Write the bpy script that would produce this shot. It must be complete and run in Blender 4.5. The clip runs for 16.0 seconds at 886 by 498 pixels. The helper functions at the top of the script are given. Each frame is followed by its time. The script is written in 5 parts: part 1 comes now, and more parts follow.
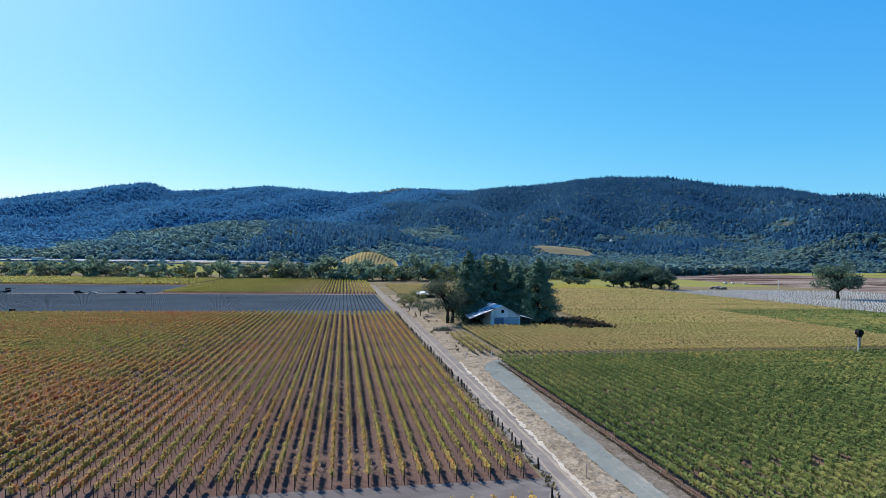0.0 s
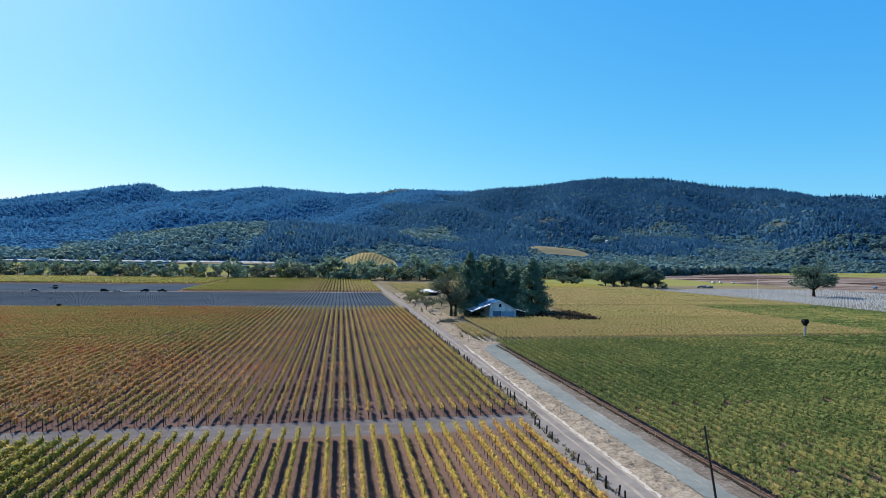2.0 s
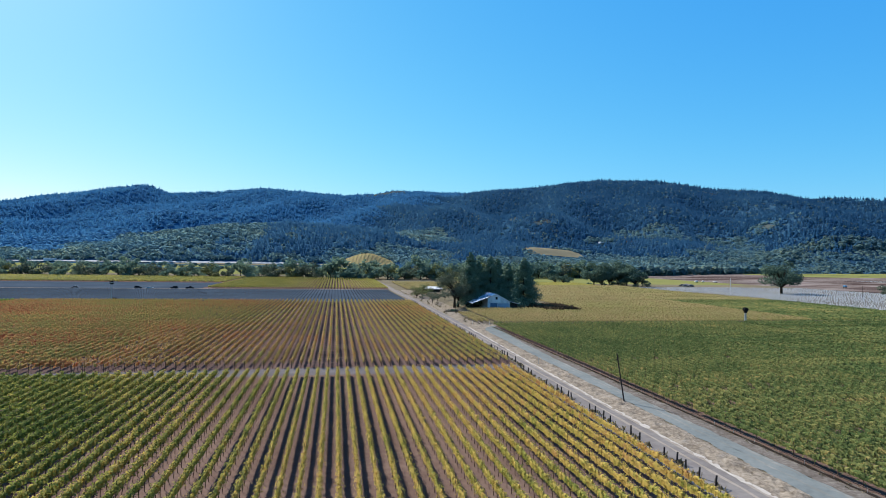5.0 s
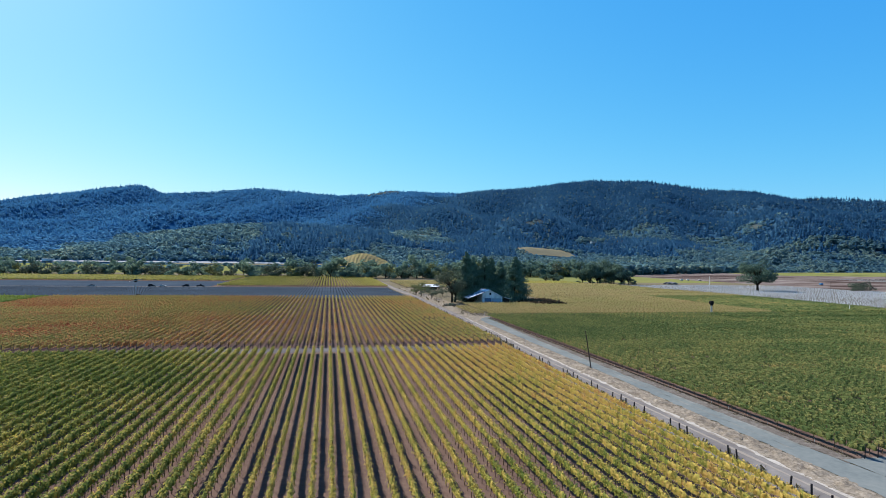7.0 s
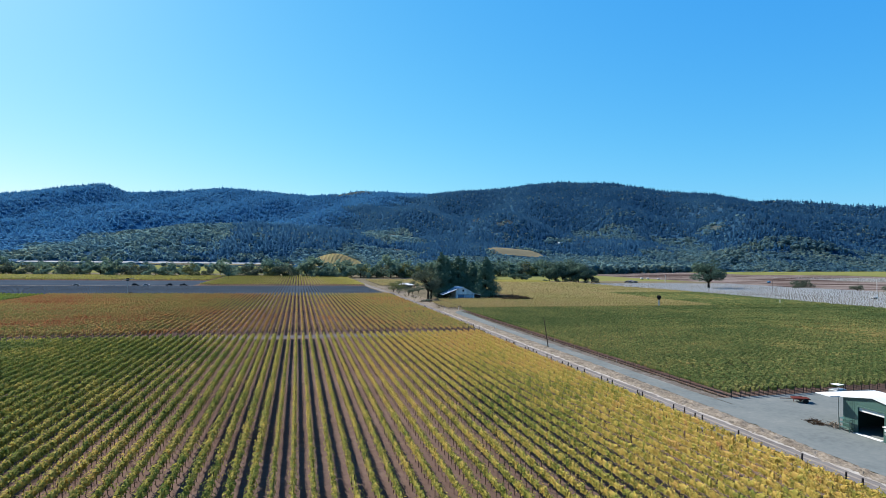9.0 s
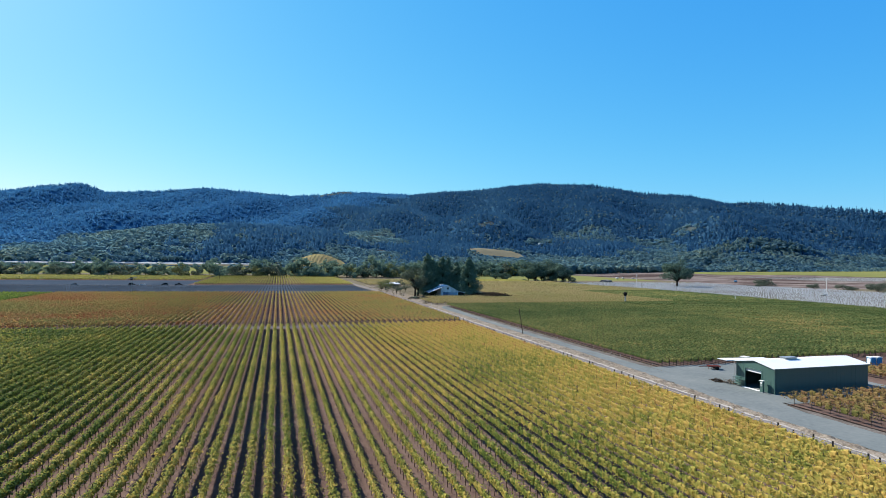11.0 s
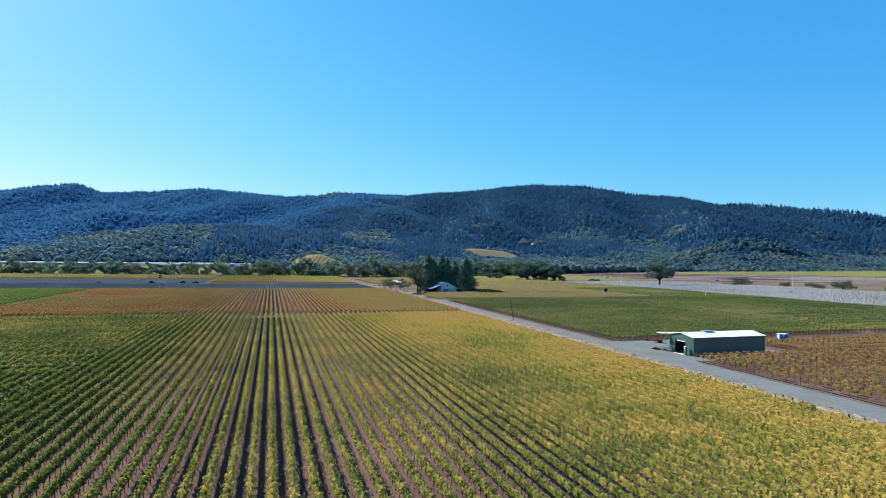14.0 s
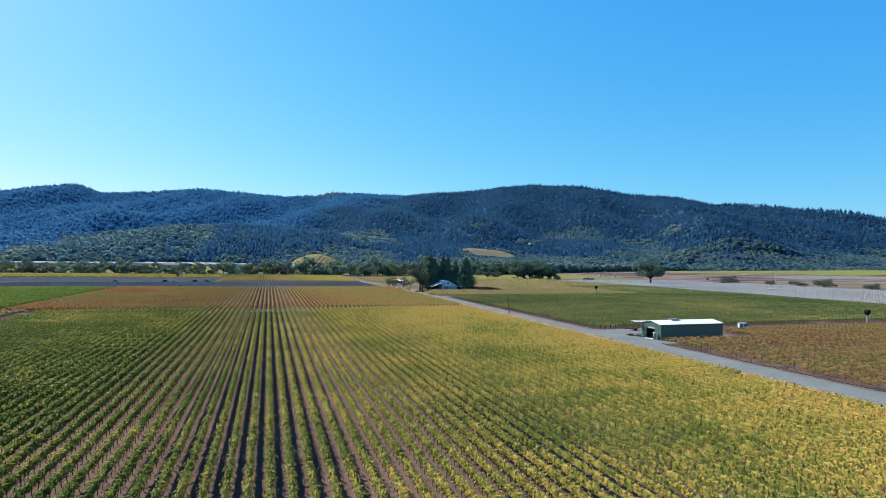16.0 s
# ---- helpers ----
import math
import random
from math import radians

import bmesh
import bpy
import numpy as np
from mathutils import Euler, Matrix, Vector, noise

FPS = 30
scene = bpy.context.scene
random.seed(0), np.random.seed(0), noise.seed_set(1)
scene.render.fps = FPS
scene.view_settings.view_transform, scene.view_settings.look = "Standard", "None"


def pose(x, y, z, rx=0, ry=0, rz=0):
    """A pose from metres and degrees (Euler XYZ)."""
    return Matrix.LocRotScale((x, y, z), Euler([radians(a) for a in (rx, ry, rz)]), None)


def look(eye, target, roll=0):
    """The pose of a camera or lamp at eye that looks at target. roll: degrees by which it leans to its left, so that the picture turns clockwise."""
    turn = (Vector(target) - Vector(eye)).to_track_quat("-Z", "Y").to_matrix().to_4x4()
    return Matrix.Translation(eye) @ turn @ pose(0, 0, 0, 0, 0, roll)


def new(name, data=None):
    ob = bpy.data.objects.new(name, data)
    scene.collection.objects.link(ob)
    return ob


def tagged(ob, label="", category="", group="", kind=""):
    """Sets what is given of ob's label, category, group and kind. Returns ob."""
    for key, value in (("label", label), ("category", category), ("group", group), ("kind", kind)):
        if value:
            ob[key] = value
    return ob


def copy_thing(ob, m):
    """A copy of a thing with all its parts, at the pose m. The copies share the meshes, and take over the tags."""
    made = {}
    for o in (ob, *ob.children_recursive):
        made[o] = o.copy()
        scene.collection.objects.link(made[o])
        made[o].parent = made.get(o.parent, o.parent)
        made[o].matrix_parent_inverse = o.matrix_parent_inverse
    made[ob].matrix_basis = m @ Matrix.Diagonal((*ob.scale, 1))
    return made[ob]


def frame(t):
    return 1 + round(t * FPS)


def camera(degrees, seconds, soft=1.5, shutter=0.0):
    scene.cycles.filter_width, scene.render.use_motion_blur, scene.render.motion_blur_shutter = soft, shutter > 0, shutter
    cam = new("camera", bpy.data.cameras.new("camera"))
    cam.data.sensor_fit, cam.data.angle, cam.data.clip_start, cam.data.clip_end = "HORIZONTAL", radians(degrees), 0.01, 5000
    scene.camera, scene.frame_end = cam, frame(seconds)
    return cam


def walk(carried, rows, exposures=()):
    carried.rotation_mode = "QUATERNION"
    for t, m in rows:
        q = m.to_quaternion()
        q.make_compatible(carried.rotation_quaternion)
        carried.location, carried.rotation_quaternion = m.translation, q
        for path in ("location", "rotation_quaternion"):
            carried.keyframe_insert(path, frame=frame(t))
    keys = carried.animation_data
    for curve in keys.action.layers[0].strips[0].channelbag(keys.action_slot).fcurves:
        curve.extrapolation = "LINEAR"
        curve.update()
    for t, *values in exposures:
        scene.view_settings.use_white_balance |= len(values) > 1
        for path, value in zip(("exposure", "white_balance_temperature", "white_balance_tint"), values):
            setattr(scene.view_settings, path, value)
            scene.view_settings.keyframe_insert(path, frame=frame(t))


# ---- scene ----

# ================= camera and its walk =================
cam = camera(77.0, 16.0, soft=0.5)


def fly(x, y, z, yaw, pitch, roll):
    """A pose of the drone: yaw in degrees to the right of the vine rows, pitch upwards."""
    p, a = radians(pitch), radians(yaw)
    d = Vector((math.sin(a) * math.cos(p), math.cos(a) * math.cos(p), math.sin(p)))
    eye = Vector((x, y, z))
    return look(eye, eye + d * 50, roll)


PATH = [
    (0.0, -20.17, -57.69, 23.94, 10.123, 0.831, 0.9), (0.5, -21.93, -63.48, 23.97, 10.151, 0.831, 0.95),
    (1.0, -23.7, -69.36, 23.95, 10.24, 0.831, 0.95), (1.5, -25.47, -75.38, 23.9, 10.325, 0.888, 0.9),
    (2.0, -27.27, -81.49, 23.79, 10.41, 0.888, 0.9), (2.5, -29.11, -87.66, 23.69, 10.499, 0.945, 0.9),
    (3.0, -31.0, -93.83, 23.59, 10.556, 0.945, 0.9), (3.5, -32.87, -100.01, 23.51, 10.613, 0.945, 0.9),
    (4.0, -34.73, -106.15, 23.42, 10.702, 0.974, 0.9), (6.5, -43.88, -136.5, 22.77, 11.246, 1.003, 0.9),
    (7.0, -45.81, -142.52, 22.72, 11.563, 1.003, 0.85), (7.5, -47.85, -148.51, 22.66, 12.196, 1.032, 0.88),
    (8.0, -49.99, -154.48, 22.6, 12.973, 1.06, 0.9), (8.5, -52.18, -160.43, 22.53, 13.776, 1.045, 0.85),
    (9.0, -54.4, -166.38, 22.47, 14.607, 1.06, 0.8), (9.5, -56.58, -172.32, 22.43, 15.267, 1.089, 0.8),
    (10.0, -58.74, -178.24, 22.38, 15.812, 1.117, 0.8), (12.5, -70.42, -206.28, 22.0, 16.9, 1.174, 0.8),
    (13.0, -72.74, -211.8, 21.97, 16.986, 1.19, 0.8), (13.5, -75.01, -217.34, 21.93, 17.072, 1.175, 0.8),
    (14.0, -77.29, -222.86, 21.89, 17.129, 1.175, 0.8), (14.5, -79.62, -228.36, 21.84, 17.215, 1.15, 0.8),
    (15.0, -81.94, -233.91, 21.78, 17.301, 1.146, 0.8), (15.5, -84.26, -239.46, 21.71, 17.33, 1.146, 0.8),
    (16.0, -86.63, -244.94, 21.69, 17.387, 1.146, 0.75),
]
walk(cam, [(r[0], fly(*r[1:])) for r in PATH])

# ================= world, sun, exposure =================
SUN_AZ, SUN_EL = -34.0, 38.0   # degrees to the right of +y, degrees above the horizon
world = bpy.data.worlds.new("sky")
scene.world = world
world.use_nodes = True
wn, wl = world.node_tree.nodes, world.node_tree.links
sky = wn.new("ShaderNodeTexSky")
sky.sky_type, sky.sun_disc = "NISHITA", False
sky.sun_elevation, sky.sun_rotation = radians(SUN_EL), radians(SUN_AZ)
sky.altitude, sky.air_density, sky.dust_density, sky.ozone_density = 50, 1.0, 0.4, 3.0
wn["Background"].inputs[1].default_value = 0.15
# haze and depth of the sky's colour: a power and a gain for each channel
split, merge = wn.new("ShaderNodeSeparateColor"), wn.new("ShaderNodeCombineColor")
wl.new(sky.outputs[0], split.inputs[0])
for k, (power, gain) in enumerate(((1.36, 0.123), (0.675, 0.655), (0.22, 1.975))):
    pw, ml = wn.new("ShaderNodeMath"), wn.new("ShaderNodeMath")
    pw.operation, ml.operation = "POWER", "MULTIPLY"
    pw.inputs[1].default_value, ml.inputs[1].default_value = power, gain
    wl.new(split.outputs[k], pw.inputs[0])
    wl.new(pw.outputs[0], ml.inputs[0])
    wl.new(ml.outputs[0], merge.inputs[k])
wl.new(merge.outputs[0], wn["Background"].inputs[0])

lamp = bpy.data.lights.new("sun", "SUN")
lamp.energy, lamp.angle, lamp.color = 5.0, radians(0.5), (1.0, 0.95, 0.86)
sun = new("sun", lamp)
az, el = radians(SUN_AZ), radians(SUN_EL)
sun.matrix_world = look((0, 0, 60), Vector((0, 0, 60)) - Vector((math.sin(az) * math.cos(el), math.cos(az) * math.cos(el), math.sin(el))))
scene.view_settings.exposure = 1.15

# ================= materials =================


def node(nt, kind, **inputs):
    n = nt.nodes.new("ShaderNode" + kind)
    for k, v in inputs.items():
        key = int(k[1:]) if k[0] == "i" and k[1:].isdigit() else k.replace("_", " ")
        n.inputs[key].default_value = v
    return n


def start_mat(name, rough=0.8, metal=0.0, spec=0.3):
    m = bpy.data.materials.new(name)
    m.use_nodes = True
    nt = m.node_tree
    b = nt.nodes["Principled BSDF"]
    b.inputs["Roughness"].default_value = rough
    b.inputs["Metallic"].default_value = metal
    b.inputs["Specular IOR Level"].default_value = spec
    return m, nt, b


TONE = 0.68   # from the tones named below to reflectances under this sun


def ramp(nt, stops):
    stops = [(p, tuple(v * TONE for v in c)) for p, c in stops]
    r = nt.nodes.new("ShaderNodeValToRGB")
    e = r.color_ramp.elements
    e[0].position, e[0].color = stops[0][0], (*stops[0][1], 1)
    e[1].position, e[1].color = stops[-1][0], (*stops[-1][1], 1)
    for p, c in stops[1:-1]:
        k = e.new(p)
        k.color = (*c, 1)
    return r


def maths(nt, op, a, b=None):
    n = nt.nodes.new("ShaderNodeMath")
    n.operation = op
    for i, v in enumerate((a, b)):
        if v is None:
            continue
        if isinstance(v, (int, float)):
            n.inputs[i].default_value = v
        else:
            nt.links.new(v, n.inputs[i])
    return n.outputs[0]


def world_noise(nt, scale, detail=3.0, stretch=None, rough=0.6):
    g = nt.nodes.new("ShaderNodeNewGeometry")
    n = node(nt, "TexNoise", Scale=scale, Detail=detail, Roughness=rough)
    src = g.outputs["Position"]
    if stretch:
        mp = node(nt, "Mapping", Scale=stretch)
        nt.links.new(src, mp.inputs["Vector"])
        src = mp.outputs[0]
    nt.links.new(src, n.inputs["Vector"])
    return n.outputs["Fac"]


def surface(name, stops, scales=(0.08, 1.5), weights=(0.6, 0.4), rough=0.9, metal=0.0, spec=0.0, bump=0.15, bump_scale=6.0, stretch=None):
    """A plain procedural surface: colours along two scales of noise in metres, with fine relief."""
    m, nt, b = start_mat(name, rough, metal, spec)
    a = world_noise(nt, scales[0], 4, stretch)
    c = world_noise(nt, scales[1], 4, stretch)
    f = maths(nt, "ADD", maths(nt, "MULTIPLY", a, weights[0]), maths(nt, "MULTIPLY", c, weights[1]))
    r = ramp(nt, stops)
    nt.links.new(f, r.inputs[0])
    nt.links.new(r.outputs[0], b.inputs["Base Color"])
    if bump:
        bp = node(nt, "Bump", Strength=bump, Distance=0.1)
        nt.links.new(world_noise(nt, bump_scale, 4), bp.inputs["Height"])
        nt.links.new(bp.outputs[0], b.inputs["Normal"])
    return m


def leafy(name, stops, big=0.02, low=0.06, wide=0.5, island=0.35, xgrad=None, rough=0.7, trans=0.4, spec=0.04):
    """Leaves: colours from patches over the field, from leaf to leaf, and optionally across the field (x at 0, x at 1, weight, share of y)."""
    m, nt, b = start_mat(name, rough, 0, spec)
    g = nt.nodes.new("ShaderNodeNewGeometry")
    a = world_noise(nt, big, 2)
    c = world_noise(nt, low, 3)
    f = maths(nt, "ADD", maths(nt, "MULTIPLY", maths(nt, "SUBTRACT", a, 0.5), wide * 1.6), maths(nt, "MULTIPLY", maths(nt, "SUBTRACT", c, 0.5), wide))
    f = maths(nt, "ADD", f, maths(nt, "MULTIPLY", maths(nt, "SUBTRACT", world_noise(nt, 0.55, 2), 0.5), wide * 1.1))
    f = maths(nt, "ADD", f, maths(nt, "MULTIPLY", maths(nt, "SUBTRACT", g.outputs["Random Per Island"], 0.5), island))
    if xgrad:
        s = nt.nodes.new("ShaderNodeSeparateXYZ")
        nt.links.new(g.outputs["Position"], s.inputs[0])
        mr = node(nt, "MapRange", From_Min=xgrad[0], From_Max=xgrad[1])
        along = maths(nt, "ADD", s.outputs[0], maths(nt, "MULTIPLY", s.outputs[1], xgrad[3]))
        nt.links.new(along, mr.inputs["Value"])
        f = maths(nt, "ADD", f, maths(nt, "MULTIPLY", maths(nt, "SUBTRACT", mr.outputs[0], 0.5), xgrad[2]))
    f = maths(nt, "ADD", f, 0.5)
    r = ramp(nt, stops)
    nt.links.new(f, r.inputs[0])
    nt.links.new(r.outputs[0], b.inputs["Base Color"])
    t = node(nt, "BsdfTranslucent")
    nt.links.new(r.outputs[0], t.inputs["Color"])
    mix = node(nt, "MixShader", Fac=trans)
    nt.links.new(b.outputs[0], mix.inputs[1])
    nt.links.new(t.outputs[0], mix.inputs[2])
    nt.links.new(mix.outputs[0], nt.nodes["Material Output"].inputs["Surface"])
    return m


GREEN_D, GREEN, GREEN_Y = (0.155, 0.205, 0.044), (0.3, 0.31, 0.068), (0.545, 0.44, 0.107)
YELLOW, GOLD, ORANGE, RED = (0.685, 0.49, 0.13), (0.6, 0.39, 0.125), (0.52, 0.26, 0.11), (0.42, 0.12, 0.05)

M_VINE_NEAR = leafy("vine leaves turning yellow", [(0.1, GREEN_D), (0.3, GREEN), (0.52, GREEN_Y), (0.7, YELLOW), (0.85, GOLD), (1.0, ORANGE)],
                    0.016, 0.09, 0.7, 0.42, (-130, 22, 0.62, 0.16))
M_VINE_RED = leafy("vine leaves turning red", [(0.0, GREEN), (0.2, (0.31, 0.31, 0.09)), (0.41, (0.43, 0.35, 0.11)), (0.62, (0.5, 0.32, 0.11)), (0.82, (0.55, 0.255, 0.1)), (1.0, RED)],
                   0.014, 0.1, 0.75, 0.5, (-110, 0, -0.08, -0.2))
M_VINE_GREEN = leafy("green vine leaves", [(0.0, (0.057, 0.095, 0.029)), (0.3, (0.099, 0.149, 0.05)), (0.55, (0.157, 0.194, 0.065)), (0.85, (0.257, 0.252, 0.089)), (1.0, (0.352, 0.28, 0.105))], 0.012, 0.08, 0.8, 0.6)
M_VINE_GOLD = leafy("golden vine leaves", [(0.0, GREEN), (0.25, (0.285, 0.273, 0.1)), (0.5, (0.37, 0.309, 0.135)), (0.75, (0.399, 0.294, 0.14)), (1.0, (0.314, 0.211, 0.12))], 0.012, 0.08, 0.45, 0.35)
M_VINE_BROWN = leafy("brown vine leaves", [(0.0, (0.149, 0.173, 0.046)), (0.28, (0.252, 0.202, 0.068)), (0.52, (0.32, 0.219, 0.091)), (0.8, (0.275, 0.156, 0.078)), (1.0, (0.183, 0.098, 0.057))], 0.02, 0.1, 0.55, 0.6)
M_VINE_BRIGHT = leafy("bright green vine leaves", [(0.0, (0.11, 0.2, 0.03)), (0.5, (0.18, 0.27, 0.04)), (1.0, (0.3, 0.32, 0.055))], 0.01, 0.05, 0.5, 0.3)
M_VINE_LIME = leafy("pale green vine leaves", [(0.0, (0.24, 0.25, 0.06)), (0.4, (0.36, 0.34, 0.085)), (0.7, (0.44, 0.39, 0.1)), (1.0, YELLOW)], 0.01, 0.05, 0.5, 0.3)
M_TRUNK = surface("vine wood", [(0.2, (0.05, 0.035, 0.025)), (0.8, (0.12, 0.085, 0.06))], (0.5, 8), bump=0)
M_SOIL = surface("vineyard soil", [(0.25, (0.1, 0.064, 0.052)), (0.5, (0.15, 0.1, 0.083)), (0.75, (0.225, 0.16, 0.135))], (0.05, 1.2), bump=0.5)
M_SOIL_RED = surface("mauve grey vineyard soil", [(0.25, (0.0774, 0.0502, 0.044)), (0.5, (0.1144, 0.0766, 0.0686)), (0.75, (0.1716, 0.1232, 0.1109))], (0.05, 1.2), bump=0.5)
M_DARK = surface("dark bare field", [(0.25, (0.036, 0.049, 0.07)), (0.5, (0.055, 0.075, 0.102)), (0.75, (0.082, 0.106, 0.134))], (0.03, 0.5))
M_DIRT = surface("pale dirt track", [(0.25, (0.13, 0.113, 0.108)), (0.45, (0.186, 0.168, 0.162)), (0.6, (0.237, 0.216, 0.205)), (0.8, (0.335, 0.312, 0.29))], (0.15, 0.8))
M_HEADLAND = surface("grey headland earth", [(0.28, (0.0935, 0.0833, 0.085)), (0.5, (0.1318, 0.119, 0.1215)), (0.62, (0.1785, 0.1658, 0.1658)), (0.75, (0.272, 0.255, 0.2465))], (0.15, 0.7), stretch=(0.35, 1.2, 1))
M_GRAVEL = surface("blue grey gravel", [(0.25, (0.115, 0.128, 0.13)), (0.45, (0.17, 0.19, 0.19)), (0.6, (0.205, 0.22, 0.215)), (0.8, (0.3, 0.3, 0.275))], (0.12, 1.2))
M_DRY = surface("dry grass bank", [(0.3, (0.1, 0.078, 0.06)), (0.44, (0.2, 0.165, 0.13)), (0.56, (0.31, 0.262, 0.21)), (0.75, (0.45, 0.4, 0.33))], (0.35, 2.2), (0.45, 0.55), bump=0.8)
M_PALE = surface("pale new vineyard soil", [(0.25, (0.11, 0.105, 0.098)), (0.5, (0.17, 0.162, 0.15)), (0.75, (0.26, 0.245, 0.22))], (0.02, 0.4))
M_GROUND = surface("valley ground", [(0.25, (0.11, 0.095, 0.06)), (0.5, (0.17, 0.145, 0.1)), (0.75, (0.26, 0.22, 0.16))], (0.01, 0.25))


def hazy_hill_mat():
    """The canopy of the hills seen from afar, haze painted in: dark blue woods in front, a bluer ridge beyond the
    valley that runs north-east.
    """
    m, nt, b = start_mat("haze tinted wooded hillside", 0.95, 0, 0.0)
    g = nt.nodes.new("ShaderNodeNewGeometry")
    sep = nt.nodes.new("ShaderNodeSeparateXYZ")
    nt.links.new(g.outputs["Position"], sep.inputs[0])
    grain = maths(nt, "ADD", maths(nt, "MULTIPLY", world_noise(nt, 0.006, 4), 0.5), maths(nt, "MULTIPLY", world_noise(nt, 0.07, 3, (1, 0.5, 1)), 0.5))
    # both ramps carry the blue of distance haze, the far one more
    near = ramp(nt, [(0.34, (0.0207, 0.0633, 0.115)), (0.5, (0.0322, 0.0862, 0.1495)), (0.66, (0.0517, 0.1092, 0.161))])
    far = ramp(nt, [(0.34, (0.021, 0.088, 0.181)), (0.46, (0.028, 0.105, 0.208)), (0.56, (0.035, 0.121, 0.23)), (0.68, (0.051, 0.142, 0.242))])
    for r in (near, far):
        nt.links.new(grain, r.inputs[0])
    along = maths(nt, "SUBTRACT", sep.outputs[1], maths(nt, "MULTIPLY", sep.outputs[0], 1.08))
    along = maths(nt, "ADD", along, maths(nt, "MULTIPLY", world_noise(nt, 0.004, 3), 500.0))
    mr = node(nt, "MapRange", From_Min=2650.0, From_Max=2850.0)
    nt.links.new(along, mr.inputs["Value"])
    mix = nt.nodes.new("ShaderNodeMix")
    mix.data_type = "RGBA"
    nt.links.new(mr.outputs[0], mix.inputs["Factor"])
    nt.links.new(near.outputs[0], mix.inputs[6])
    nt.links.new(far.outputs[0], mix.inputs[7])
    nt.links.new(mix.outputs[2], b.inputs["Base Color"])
    bp = node(nt, "Bump", Strength=0.5, Distance=9.0)
    nt.links.new(world_noise(nt, 0.06, 4), bp.inputs["Height"])
    nt.links.new(bp.outputs[0], b.inputs["Normal"])
    return m


M_HAZY_HILL = hazy_hill_mat()


def conifer_mat(name, dark, light):
    m, nt, b = start_mat(name, 0.75, 0, 0.15)
    g = nt.nodes.new("ShaderNodeNewGeometry")
    f = maths(nt, "ADD", maths(nt, "MULTIPLY", g.outputs["Random Per Island"], 0.4), maths(nt, "MULTIPLY", world_noise(nt, 0.4, 3), 0.6))
    r = ramp(nt, [(0.1, dark), (0.9, light)])
    nt.links.new(f, r.inputs[0])
    nt.links.new(r.outputs[0], b.inputs["Base Color"])
    return m


# Aerial haze painted in as blue; conifers grow paler westward, towards the sun.
M_HAZY_CONIFER = leafy("haze tinted hill conifer needles", [(0.0, (0.033, 0.114, 0.222)), (0.4, (0.053, 0.161, 0.292)), (1.0, (0.105, 0.248, 0.374))], 0.005, 0.02, 0.5, 0.3, (1500, -200, 0.3, 0.0), rough=0.9, trans=0.5, spec=0.0)
# Farther ridge: more haze blue put into the needle and scrub colours.
M_HAZY_RIDGE_CONIFER = leafy("haze tinted ridge conifer needles", [(0.0, (0.062, 0.226, 0.433)), (0.5, (0.076, 0.263, 0.486)), (1.0, (0.104, 0.308, 0.526))], 0.004, 0.02, 0.5, 0.3, rough=0.9, trans=0.5, spec=0.0)
M_HAZY_SCRUB = leafy("haze tinted hill scrub leaves", [(0.0, (0.064, 0.208, 0.394)), (0.5, (0.078, 0.241, 0.44)), (1.0, (0.113, 0.286, 0.473))], 0.004, 0.02, 0.6, 0.3, rough=0.9, trans=0.5, spec=0.0)
M_BELT = leafy("creek tree leaves", [(0.0, (0.084, 0.158, 0.138)), (0.5, (0.163, 0.253, 0.197)), (1.0, (0.316, 0.39, 0.23))], 0.02, 0.12, 0.7, 0.45, rough=0.8, trans=0.4, spec=0.0)
M_FIR = conifer_mat("fir needles", (0.085, 0.15, 0.097), (0.205, 0.3, 0.19))
M_OAK = leafy("oak leaves", [(0.0, (0.055, 0.1, 0.08)), (0.5, (0.1, 0.165, 0.122)), (1.0, (0.185, 0.24, 0.155))], 0.02, 0.3, 0.4, 0.5, rough=0.8, trans=0.25, spec=0.03)
# Far oak green with distance haze painted in as pale blue.
M_HAZY_OAK = leafy("haze tinted far oak leaves", [(0.0, (0.092, 0.212, 0.304)), (0.45, (0.139, 0.26, 0.297)), (0.75, (0.203, 0.309, 0.28)), (1.0, (0.299, 0.348, 0.261))], 0.006, 0.03, 0.8, 0.45, rough=0.9, trans=0.58, spec=0.0)
M_WILLOW = leafy("yellowing leaves", [(0.0, (0.09, 0.115, 0.05)), (0.5, (0.18, 0.2, 0.085)), (1.0, (0.32, 0.3, 0.12))], 0.02, 0.3, 0.4, 0.6, trans=0.25)
M_BARK = surface("bark", [(0.2, (0.025, 0.02, 0.016)), (0.8, (0.08, 0.065, 0.052))], (0.6, 6), bump=0.4)


def plain(name, c, rough=0.6, metal=0.0, var=0.25, scale=1.5):
    lo, hi = tuple(v * (1 - var) for v in c), tuple(min(1, v * (1 + var)) for v in c)
    return surface(name, [(0.25, lo), (0.75, hi)], (scale * 0.2, scale * 2), rough=rough, metal=metal, bump=0)


M_WHITE_WOOD = surface("weathered white boards", [(0.3, (0.42, 0.42, 0.42)), (0.5, (0.85, 0.86, 0.87)), (0.7, (1.1, 1.11, 1.11))], (0.7, 5), stretch=(1, 1, 0.15), bump=0)
M_BLUE_DOOR = plain("faded blue boards", (0.16, 0.22, 0.33), 0.8)
M_PALE_DOOR = plain("pale blue boards", (0.42, 0.5, 0.6), 0.8)
